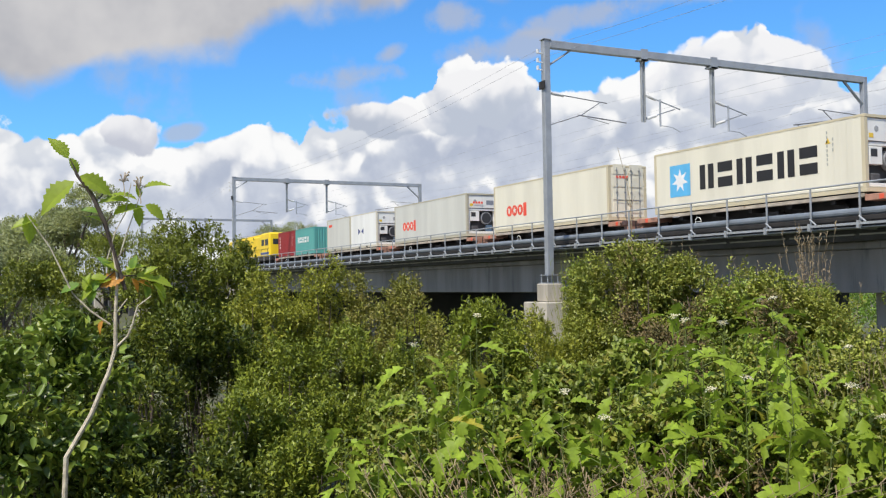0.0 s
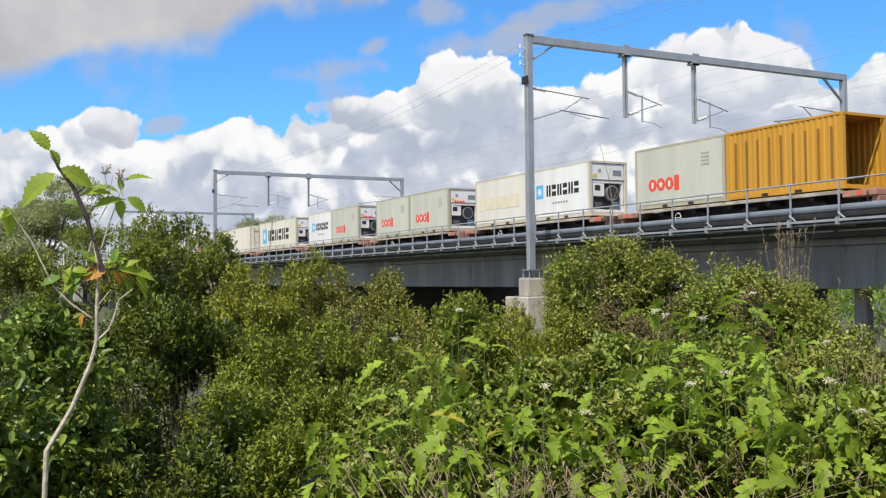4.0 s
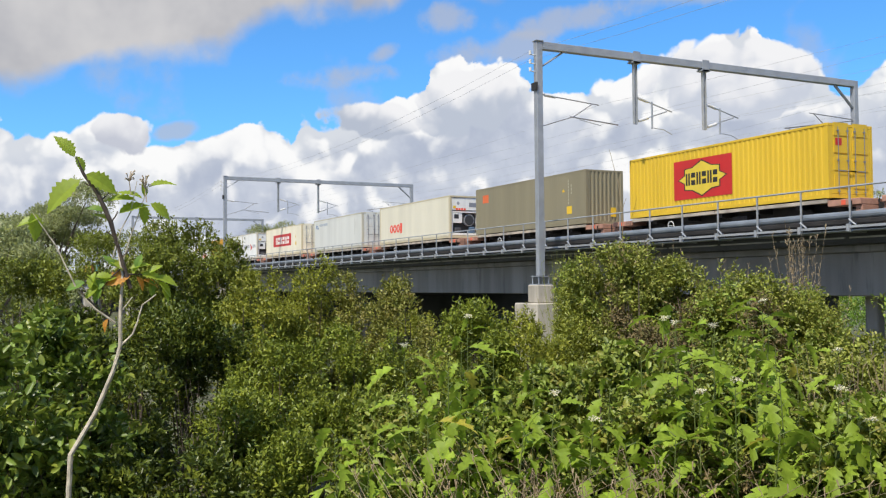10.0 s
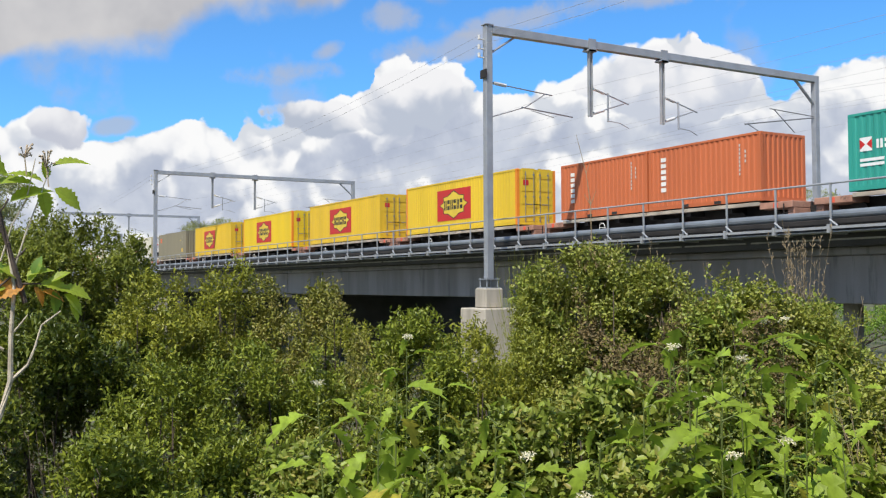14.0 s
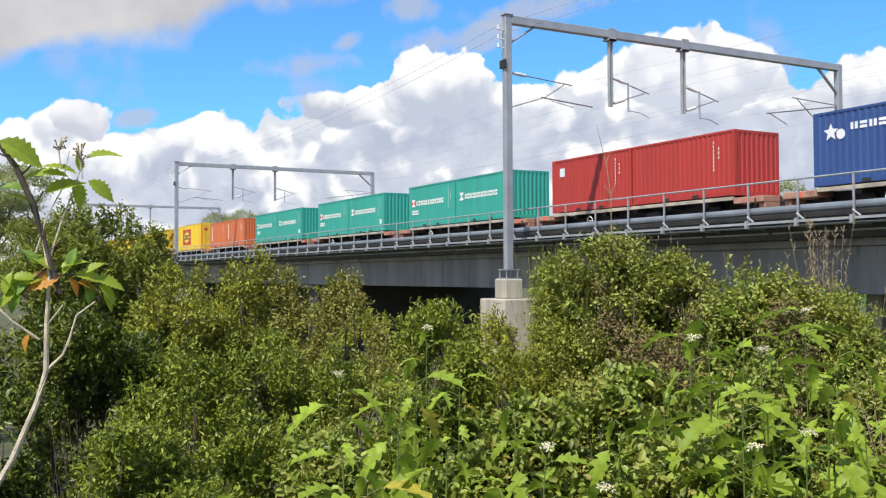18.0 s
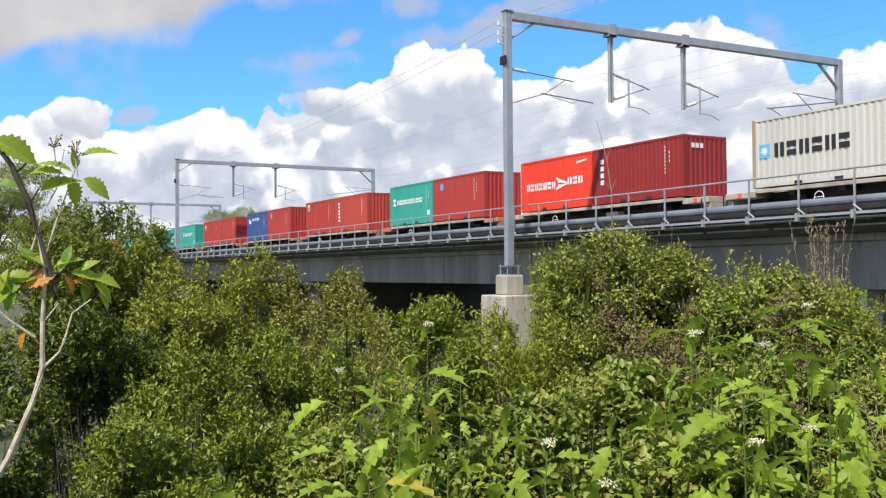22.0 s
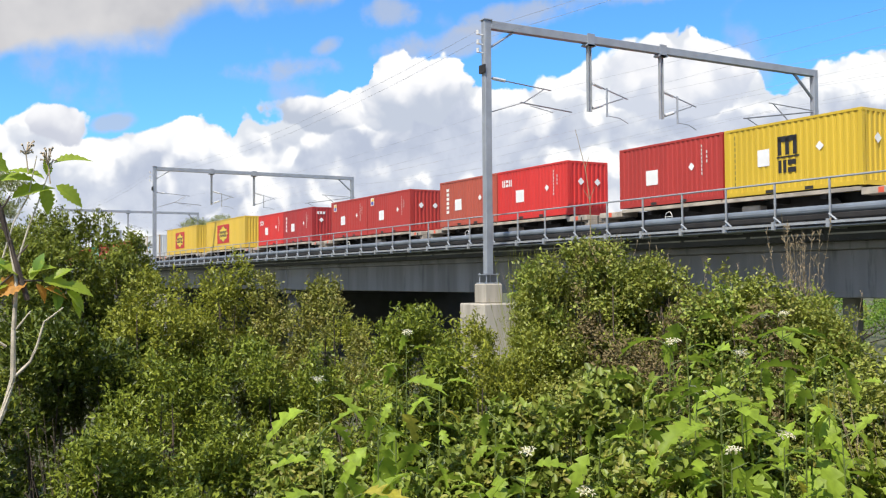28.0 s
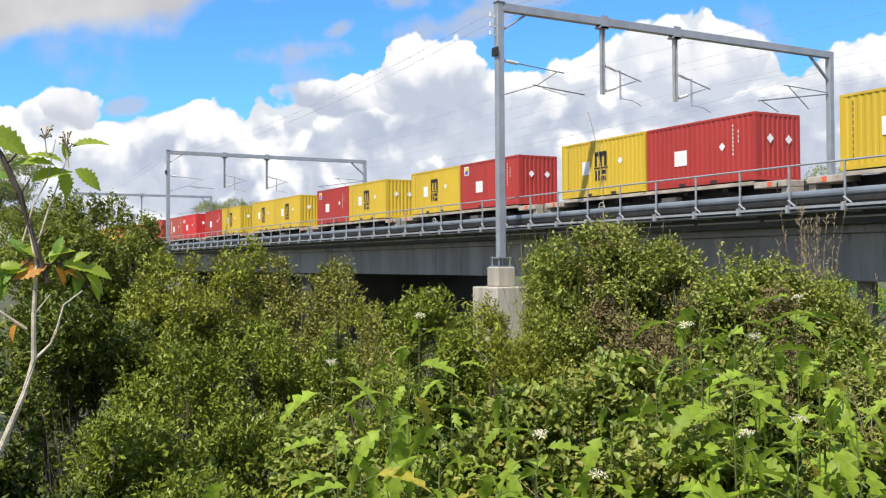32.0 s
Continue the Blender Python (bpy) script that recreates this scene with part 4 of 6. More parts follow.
    if s == "khaki40":
        c = container("smooth", L40, H40, KHAKI, "dull khaki container with a small orange sign", "ribbed")
        decal(c, "emblem", (0.75, 0.16, 0.05), [rect(0.9, 1.95, 0.75, 0.5)], L40, True, "small orange sign")
        decal(c, "warning_label", (0.80, 0.52, 0.03), [rect(10.35, 0.62, 0.5, 0.42), [(9.9, 1.85), (10.2, 1.85), (10.05, 2.02)]], L40, True, "yellow warning label")
        decal(c, "warning_label", (0.80, 0.52, 0.03), [rect(0.35, 0.4, 0.35, 0.5)], L40, True, end=True)
        marks(c, L40, H40, 10.5, (0.50, 0.48, 0.35))
        return c, L40
    if s.startswith("badge40"):
        kind = s[7:]
        col = {"a": YELLOW, "b": (0.78, 0.55, 0.02), "c": (0.73, 0.48, 0.03), "d": (0.76, 0.52, 0.03), "e": (0.68, 0.46, 0.06)}[kind]
        c = container("dry", L40, H40, col, "yellow ribbed container with a red and black badge", "ribbed" if kind == "e" else "doors", (0.85, 0.26, 0.02) if kind in "bd" else None)
        yellow_badge(c, L40, {"a": 3.3, "b": 3.6, "c": 3.9, "d": 3.9, "e": 3.8}[kind])
        if kind != "e":
            decal(c, "end_label", SIGNRED, [rect(-0.85, 2.05, 0.34, 0.28)], L40, end=True)
        return c, L40
    if s in ("tri_o", "tri_r", "tri_b"):
        col = {"tri_o": ORANGE, "tri_r": (0.48, 0.055, 0.036), "tri_b": BRICK}[s]
        c = container("dry", L20, H20, col, "rust-orange ribbed container with upright white bars", "ribbed")
        decal(c, "name_blocks", (0.84, 0.82, 0.76), [rect(0.75, 0.75 + 0.25 * k, 0.30, 0.17) for k in range(6)], L20, True, "white upright name in block shapes")
        marks(c, L20, H20, 5.0)
        if s == "tri_b":
            placards(c, L20, H20)
        return c, L20
    if s in ("teal_a", "teal_b"):
        c = container("dry", L20, H20, TEAL, "teal green ribbed container with white name shapes", "ribbed")
        cross_line(c, L20, H20, s == "teal_b")
        marks(c, L20, H20, 5.2)
        return c, L20
    if s == "teal_old":
        c = container("dry", L20, H20, (0.10, 0.36, 0.33), "faded teal ribbed container with white name shapes", "ribbed")
        decal(c, "name_blocks", (0.80, 0.82, 0.80), word(0.8, 1.2, 3.6, 0.55, 5), L20)
        return c, L20
    if s in ("red", "red_f", "red_p", "red_fp", "deep", "deep_p", "bright_p", "red_tag", "red_disc"):
        col = {"deep": DEEPRED, "deep_p": (0.40, 0.035, 0.035), "bright_p": BRIGHTRED}.get(s, RED)
        c = container("dry", L20, H20, col, "red ribbed container with small white marks" if s != "bright_p" else "bright red ribbed container with white placards", "ribbed")
        marks(c, L20, H20, 4.9)
        if s in ("red_f", "red_fp"):
            flag(c, L20, H20)
        if s in ("red_p", "red_fp", "deep_p", "bright_p"):
            placards(c, L20, H20)
            end_diamonds(c, L20, H20)
        if s == "red_tag":
            decal(c, "placard", (0.72, 0.78, 0.82), [rect(0.65, 1.75, 0.4, 0.42)], L20)
        if s == "red_disc":
            decal(c, "emblem", (0.15, 0.40, 0.70), [disc(1.1, 2.05, 0.22)], L20, True, "round blue emblem")
        if s in ("deep", "deep_p"):
            decal(c, "name_blocks", (0.84, 0.82, 0.78), [rect(0.55, 0.9 + 0.32 * k, 0.24, 0.22) for k in range(4)], L20, True, "white upright name in block shapes")
            decal(c, "end_name", (0.84, 0.82, 0.78), [rect(-0.8 + 0.24 * k, 2.05, 0.18, 0.2) for k in range(3)], L20, end=True)
        if s == "bright_p":
            decal(c, "name_blocks", (0.86, 0.84, 0.82), word(0.45, 1.75, 0.95, 0.36, 3), L20, True, "white name in block shapes")
        return c, L20
    if s == "blue":
        c = container("dry", L20, H20, BLUE, "blue ribbed container with white emblem", "none")
        decal(c, "emblem", (0.80, 0.82, 0.86), [star(0.75, 1.85, 0.32, 5), disc(1.15, 1.75, 0.18)], L20, True, "white beast-like emblem")
        decal(c, "name_blocks", (0.80, 0.82, 0.86), word(1.55, 1.85, 2.2, 0.24, 6), L20)
        marks(c, L20, H20, 5.0)
        return c, L20
    if s == "swoosh":
        c = container("dry", L20, H20, SCARLET, "scarlet ribbed container with white name shapes", "none")
        decal(c, "name_blocks", (0.86, 0.84, 0.82), word(0.55, 1.05, 2.6, 0.36, 7) + word(4.1, 1.15, 1.3, 0.36, 3), L20, True, "white name in block shapes")
        decal(c, "emblem", (0.86, 0.84, 0.82), [[(3.1, 1.6), (4.2, 1.25), (3.4, 1.2)], [(3.1, 0.95), (4.2, 1.22), (3.4, 1.3)], [(4.8, 2.1), (5.6, 2.2), (5.6, 2.28), (4.8, 2.2)]], L20)
        return c, L20
    if s in ("silver_a", "silver_b"):
        c = container("dry", L20, H20, (0.60, 0.58, 0.52) if s == "silver_a" else SILVER, "grey ribbed container with blue star emblem and rusty edge", "ribbed", (0.42, 0.30, 0.18))
        star_line(c, L20, 0.35, 3.4, 0.52, 1.1, 0.5, True)
        return c, L20
    if s == "m":
        c = container("dry", L20, H20, MUSTARD, "mustard yellow ribbed container with black arched name", "ribbed")
        m_line(c, L20, H20)
        end_diamonds(c, L20, H20)
        return c, L20
    raise ValueError(s)


def fork_pockets(c, length):
    """Two dark slots in the lower sill."""
    for u in (length / 2 - 1.05, length / 2 + 0.69):
        lift(decal(c, "fork_pocket", (0.03, 0.028, 0.026), [rect(u, 0.035, 0.36, 0.115)], length, True, "dark fork slot"), 0.014)


LOADS = [("deep", "teal_old"), ("grey20", "arrow20m"), ("ring40m",), ("ring40d",), ("star40",), ("star20", "ring20m"), ("ring20", "ring20m"), ("beige20", "star20m"),
         ("ring20", "ochre20"), ("magenta20", "dart20m"), ("redfield40",), ("hydra40",), ("ring40c",), ("khaki40",), ("badge40a",), ("badge40b",), ("badge40c",), ("badge40d",),
         ("tri_o", "tri_o"), ("teal_a", "teal_b"), ("teal_a", "teal_b"), ("teal_a", "teal_b"), ("red_tag", "red"), ("blue", "red_disc"), ("red_f", "tri_r"), ("teal_b", "red_disc"),
         ("swoosh", "deep"), ("silver_a", "silver_b"), ("badge40e",), ("badge40e",), ("bright_p", "deep_p"), ("red_fp", "red_fp"), ("tri_b", "bright_p"), ("red_p", "m"), ("m", "m"),
         ("red_fp", "m"), ("m", "red_fp"), ("m", "red_p"), ("m", "red_p")]
FIRST = -4


def wagon(pale):
    """A skeletal container flat on two bogies; origin on the rail under its middle."""
    m = WAGONPALE if pale else RUSTRED
    w = thing("container_wagon", "pale grey skeletal container wagon" if pale else "red-brown skeletal container wagon", "wagon", group="wagons of the train")
    half = 7.5
    part("side_sill", boxes((-half + 1.52, half - 1.52, -1.20, -1.06, 0.96, 1.10), bevel=0.01), WAGONPALE, w, "narrow pale side sill")
    part("side_sill", boxes((-half + 1.52, half - 1.52, 1.06, 1.20, 0.96, 1.10), bevel=0.01), WAGONPALE, w, "narrow pale side sill")
    part("centre_sill", boxes((-half, half, -0.28, 0.28, 0.62, 1.02)), DARKSTEEL, w)
    for k in range(5):
        x = -4.4 + 2.2 * k
        part("cross_beam", boxes((x - 0.12, x + 0.12, -1.05, 1.05, 0.80, 1.05)), DARKSTEEL, w)
    for s in (-1, 1):
        a, b = sorted((s * (half - 1.5), s * half))
        e = part("end_platform", boxes((a, b, -1.22, 1.22, 0.80, 1.04), bevel=0.02), m, w)
        part("headstock", boxes((min(s * (half - 0.30), s * half), max(s * (half - 0.30), s * half), -1.12, 1.12, 0.52, 0.796), bevel=0.02), m, w)
        part("reflector", boxes((s * (half - 0.75) - 0.1, s * (half - 0.75) + 0.1, -1.232, -1.222, 0.83, 1.01)), sign_paint((0.75, 0.12, 0.06)), e)
        part("ladder", boxes(*[(s * (half - 0.15) - 0.2, s * (half - 0.15) + 0.2, -1.3, -1.26, 0.2 + 0.2 * k, 0.23 + 0.2 * k) for k in range(3)], (s * (half - 0.15) - 0.2, s * (half - 0.15) - 0.17, -1.3, -1.26, 0.2, 0.95)), DARKSTEEL, e)
        part("coupler", boxes((min(s * half, s * (half + 0.44)), max(s * half, s * (half + 0.44)), -0.14, 0.14, 0.66, 0.92)), DARKSTEEL, w)
        bx = s * 5.3
        bo = part("bogie", boxes((bx - 1.25, bx + 1.25, -0.98, -0.86, 0.32, 0.58), (bx - 1.25, bx + 1.25, 0.86, 0.98, 0.32, 0.58), (bx - 0.25, bx + 0.25, -0.9, 0.9, 0.28, 0.62), bevel=0.03), DARKSTEEL, w, "dark cast bogie")
        for dx in (-0.88, 0.88):
            bm = bmesh.new()
            cylinder(bm, (bx + dx, -0.56, 0.43), (0, 1, 0), 0.43, 0.12, 20)
            cylinder(bm, (bx + dx, 0.56, 0.43), (0, 1, 0), 0.43, 0.12, 20)
            cylinder(bm, (bx + dx, 0, 0.43), (0, 1, 0), 0.08, 1.9, 8)
            part("wheelset", bm, DARKSTEEL, bo, "worn steel wheelset")
    bm = bmesh.new()
    c = Vector((-3.0, -1.27, 0.62))
    rod(bm, [c + Vector((0.2 * math.cos(t), 0, 0.2 * math.sin(t))) for t in [k * math.tau / 14 for k in range(15)]], 0.018, 5)
    rod(bm, [c - Vector((0.2, 0, 0)), c + Vector((0.2, 0, 0))], 0.014, 5)
    rod(bm, [c, c + Vector((0, 0.2, 0))], 0.02, 5)
    part("handbrake_wheel", bm, sign_paint((0.75, 0.75, 0.72)), w, "white handbrake wheel")
    part("brake_cylinder", boxes((-1.4, -0.3, -0.6, -0.3, 0.30, 0.618), bevel=0.03), DARKSTEEL, w)
    part("air_tank", boxes((0.6, 1.5, -0.95, -0.55, 0.40, 0.798), bevel=0.04), WAGONPALE if pale else DARKSTEEL, w)
    return w


def locomotive():
    """A yellow diesel locomotive with a hood and a cab at the rear; origin on the rail under its middle."""
    l = thing("locomotive", "yellow diesel freight locomotive leading the train", "locomotive")
    ye = paint((0.88, 0.62, 0.02))
    part("underframe", boxes((-10, 10, -1.35, 1.35, 0.95, 1.35), bevel=0.03), DARKSTEEL, l)
    part("hood", boxes((-9.6, 5.6, -1.3, 1.3, 1.354, 3.75), bevel=0.12), ye, l, "yellow engine hood")
    part("hood_roof", boxes((-8.5, 4.6, -1.0, 1.0, 3.754, 3.98), bevel=0.06), ye, l)
    part("cab", boxes((5.75, 9.5, -1.42, 1.42, 1.354, 4.0), bevel=0.15), ye, l, "yellow driver's cab")
    part("cab_window", boxes((6.3, 7.4, -1.435, -1.422, 2.6, 3.3), (7.8, 9.0, -1.435, -1.422, 2.6, 3.3)), sign_paint((0.03, 0.035, 0.04)), l, "dark cab windows")
    part("grille", boxes((-7.5, -5.5, -1.315, -1.302, 2.3, 3.4), (-3.0, -0.6, -1.315, -1.302, 2.4, 3.4)), DARKSTEEL, l)
    part("end_window", boxes((9.502, 9.518, -1.0, -0.2, 2.7, 3.3), (9.502, 9.518, 0.2, 1.0, 2.7, 3.3)), sign_paint((0.03, 0.035, 0.04)), l, "dark end windows")
    part("side_stripe", boxes((5.9, 9.3, -1.435, -1.422, 1.6, 1.85)), sign_paint((0.05, 0.10, 0.30)), l, "blue side stripe")
    part("handrail", boxes((-9.5, 9.4, -1.45, -1.42, 2.2, 2.23), *[(-9.4 + 2.6 * k, -9.37 + 2.6 * k, -1.45, -1.42, 1.35, 2.2) for k in range(8)]), DARKSTEEL, l)
    part("fuel_tank", boxes((-2.5, 2.5, -1.3, 1.3, 0.35, 0.946), bevel=0.1), DARKSTEEL, l)
    for s in (-1, 1):
        bo = part("bogie", boxes((s * 6.2 - 2.3, s * 6.2 + 2.3, -1.05, -0.9, 0.3, 0.7), (s * 6.2 - 2.3, s * 6.2 + 2.3, 0.9, 1.05, 0.3, 0.7)), DARKSTEEL, l)
        for dx in (-1.7, 0, 1.7):
            bm = bmesh.new()
            cylinder(bm, (s * 6.2 + dx, -0.56, 0.47), (0, 1, 0), 0.47, 0.12, 20)
            cylinder(bm, (s * 6.2 + dx, 0.56, 0.47), (0, 1, 0), 0.47, 0.12, 20)
            part("wheelset", bm, DARKSTEEL, bo)
    return l


def make_train():
    made = {}
    wagons = {}
    for i, load in enumerate(LOADS):
        front = FRONT + PITCH * (FIRST + i)
        pale = i >= 26
        if pale in wagons:
            w = copy_thing(wagons[pale], Matrix())
        else:
            w = wagons[pale] = wagon(pale)
        MOVING.append((w, front + L40 / 2, CENTRE_Y, RAIL_Z))
        x = front
        for spec in load:
            if spec in made:
                c = copy_thing(made[spec][0], Matrix())
                length = made[spec][1]
            else:
                c, length = build(spec)
                if length < 7:
                    fork_pockets(c, length)
                made[spec] = (c, length)
            MOVING.append((c, x + length / 2, CENTRE_Y, FLOOR_Z - 0.004))
            x += length + 0.075
    loco = locomotive()
    MOVING.append((loco, FRONT + PITCH * FIRST - 1.9 - 10.4, CENTRE_Y, RAIL_Z))


make_train()

# ---------------------------------------------------------------- plants
def leaf_mesh(name, positions, axes, normals, length, width, material, fold=0.25, rounded=False):
    """One mesh of many small folded leaves; arrays of base points, directions and normals."""
    n = len(positions)
    axes = axes / np.linalg.norm(axes, axis=1)[:, None]
    side = np.cross(axes, normals)
    side /= np.linalg.norm(side, axis=1)[:, None] + 1e-9
    up = np.cross(side, axes)
    ln, wd = length[:, None], width[:, None]
    tip = positions + axes * ln
    mid = positions + axes * ln * 0.45
    left, right = mid + side * wd * 0.5 + up * wd * fold, mid - side * wd * 0.5 + up * wd * fold
    if rounded:
        # six corners, widest before the middle
        out = (side * 0.5 + up * fold) * wd
        out_l = (-side * 0.5 + up * fold) * wd
        a, b = positions + axes * ln * 0.25, positions + axes * ln * 0.68 - up * wd * 0.10
        verts = np.stack([positions, a + out_l * 0.9, b + out_l * 0.8, tip - up * wd * 0.3, b + out * 0.8, a + out * 0.9], 1).reshape(-1, 3)
        base = np.arange(n)[:, None] * 6
        faces = np.concatenate([base + np.array([q]) for q in ((0, 1, 2), (0, 2, 3), (0, 3, 4), (0, 4, 5))], 1).reshape(-1)
    else:
        verts = np.stack([positions, right, tip, left], 1).reshape(-1, 3)
        base = np.arange(n)[:, None] * 4
        faces = np.concatenate([base + np.array([[0, 1, 2]]), base + np.array([[0, 2, 3]])], 1).reshape(-1)
    me = bpy.data.meshes.new(name)
    me.vertices.add(len(verts))
    me.vertices.foreach_set("co", verts.astype(np.float32).ravel())
    me.loops.add(len(faces))
    me.loops.foreach_set("vertex_index", faces.astype(np.int32))
    me.polygons.add(len(faces) // 3)
    me.polygons.foreach_set("loop_start", np.arange(0, len(faces), 3, dtype=np.int32))
    me.polygons.foreach_set("loop_total", np.full(len(faces) // 3, 3, dtype=np.int32))
    me.update(calc_edges=True)
    me.materials.append(material)
    return me


def crown_points(rng, lumps, sprigs, hollow=None, gap=-0.06):
    """Sprig bases and outward directions over a union of uneven ellipsoids."""
    vol = np.array([l[3] * l[4] for l in lumps])
    pick = rng.choice(len(lumps), sprigs, p=vol / vol.sum())
    L = np.array(lumps)[pick]
    d = rng.normal(size=(sprigs, 3))
    d /= np.linalg.norm(d, axis=1)[:, None]
    d[:, 2] = np.where(rng.random(sprigs) < 0.75, np.abs(d[:, 2]), d[:, 2])
    depth = 1.0 - 0.36 * rng.random(sprigs) ** 1.8
    wob = np.array([noise.noise(Vector(v) * 2.3 + Vector(l[:3])) for v, l in zip(d, L)])
    depth *= 1 + 0.30 * wob
    p = L[:, :3] + d * depth[:, None] * np.stack([L[:, 3], L[:, 3], L[:, 4]], 1)
    if hollow is not None:
        # dark hollows that run through the whole crown
        keep = np.array([noise.noise(Vector((v[0] * 1.25, v[1] * 1.25, v[2] * 0.85)) + hollow) for v in p]) > gap
        p, d = p[keep], d[keep]
    return p, d


def foliage(rng, lumps, sprigs, per, leaf, material, name="crown", sprig=0.22, aspect=0.45, hollow=None, lift=0.7, rounded=False, gap=-0.06):
    p, d = crown_points(rng, lumps, sprigs, hollow, gap)
    sprigs = len(p)
    way = d * 0.7 + np.array([0, 0, lift]) + rng.normal(size=d.shape) * 0.45
    way /= np.linalg.norm(way, axis=1)[:, None]
    s = rng.random((sprigs, per)) * sprig
    pos = p[:, None, :] + way[:, None, :] * s[:, :, None] + rng.normal(size=(sprigs, per, 3)) * leaf * 0.35
    ax = way[:, None, :] * 0.6 + rng.normal(size=(sprigs, per, 3)) * 0.75
    nm = d[:, None, :] * 0.6 + np.array([0, 0, 0.8]) + rng.normal(size=(sprigs, per, 3)) * 0.55
    n = sprigs * per
    ln = leaf * (0.65 + 0.7 * rng.random(n))
    return leaf_mesh(name, pos.reshape(-1, 3), ax.reshape(-1, 3), nm.reshape(-1, 3), ln, ln * aspect, material, rounded=rounded)


# kind, bearing, distance, top height, half width
BUSHES = [
    ("M", 79.7, 26.0, 6.75, 1.77),
    ("M", 82.0, 25.0, 6.19, 1.15),
    ("M", 76.9, 25.0, 6.19, 0.77),
    ("O", 72.4, 22.0, 5.60, 1.09),
    ("O", 75.1, 21.0, 5.20, 1.10),
    ("W", 69.7, 22.0, 5.16, 0.88),
    ("W", 66.5, 21.0, 5.14, 0.93),
    ("N", 68.7, 19.0, 4.32, 1.23),
    ("N", 62.1, 20.0, 4.50, 0.89),
    ("W", 64.8, 18.0, 3.89, 1.00),
    ("O", 59.8, 21.0, 4.14, 0.71),
    ("O", 57.9, 18.0, 4.12, 0.83),
    ("N", 74.0, 17.0, 4.00, 1.31),
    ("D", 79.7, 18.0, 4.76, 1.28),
    ("N", 76.9, 14.0, 3.36, 0.91),
    ("N", 70.6, 14.0, 3.14, 1.12),
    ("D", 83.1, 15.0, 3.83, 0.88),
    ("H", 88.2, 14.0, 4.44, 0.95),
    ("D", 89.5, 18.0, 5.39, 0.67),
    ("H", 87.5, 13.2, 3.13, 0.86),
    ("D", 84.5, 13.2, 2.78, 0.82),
    ("H", 91.6, 13.0, 4.08, 0.80),
    ("R", 52.6, 15.0, 5.58, 0.97),
    ("R", 49.1, 15.0, 5.24, 0.79),
    ("R", 45.4, 14.0, 5.13, 0.82),
    ("R", 42.0, 14.0, 4.95, 0.61),
    ("R", 50.8, 15.0, 5.61, 0.65),
    ("R", 54.4, 15.0, 5.41, 0.54),
    ("R", 47.3, 14.6, 5.27, 0.72),
    ("R", 43.5, 14.0, 5.06, 0.61),
    ("R", 41.4, 14.5, 4.84, 0.43),
    ("Y", 40.4, 14.2, 4.92, 0.40),
    ("R", 38.1, 13.0, 4.19, 0.56),
    ("R", 40.7, 13.6, 4.46, 0.50),
    ("Y", 55.6, 14.5, 4.44, 0.54),
    ("R", 51.4, 12.5, 4.22, 0.89),
    ("R", 44.9, 12.0, 4.19, 1.04),
    ("R", 39.2, 12.0, 4.00, 0.67),
    ("R", 35.8, 12.5, 4.19, 0.70),
    ("G", 36.1, 11.0, 3.63, 0.82),
    ("R", 32.6, 12.5, 4.14, 0.85),
    ("G", 51.4, 12.2, 4.09, 0.68),
    ("N", 73.4, 12.5, 2.75, 0.93),
    ("D", 80.7, 12.5, 2.55, 0.77),
    ("G", 56.6, 12.0, 3.74, 0.89),
    ("G", 48.8, 11.0, 3.47, 1.02),
    ("G", 40.4, 11.0, 3.40, 0.82),
    ("G", 61.9, 11.5, 3.23, 0.92),
    ("G", 67.2, 11.0, 2.79, 0.82),
    ("L", 58.1, 10.5, 2.84, 0.71),
    ("L", 47.0, 10.2, 3.08, 0.82),
    ("L", 42.0, 10.4, 3.18, 0.64),
    ("G", 52.2, 10.0, 2.88, 0.56),
    ("G", 38.2, 10.0, 3.02, 0.56),
    ("N", 59.0, 18.0, 4.15, 0.67),
    ("N", 60.0, 15.5, 4.11, 0.48),
    ("O", 58.1, 15.0, 4.17, 0.51),
    ("O", 57.0, 16.5, 4.23, 0.46),
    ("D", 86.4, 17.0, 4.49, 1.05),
    ("M", 88.2, 26.0, 5.56, 1.45),
    ("O", 57.6, 23.0, 4.34, 1.05),
    ("O", 66.2, 26.0, 4.10, 1.30),
    ("W", 63.2, 25.0, 4.05, 1.10),
    ("L", 47.8, 17.7, 5.30, 0.42),
    ("L", 44.3, 17.2, 5.02, 0.48),
    ("L", 51.9, 18.2, 5.72, 0.38),
    ("L", 49.6, 16.2, 4.60, 0.55),
    ("Y", 55.1, 14.9, 5.30, 0.40),
    ("N", 64.0, 14.6, 3.65, 0.95),
    ("G", 66.0, 13.2, 3.30, 0.85),
    ("D", 61.2, 14.2, 3.45, 0.75),
    ("D", 77.0, 12.8, 2.75, 0.85),
]
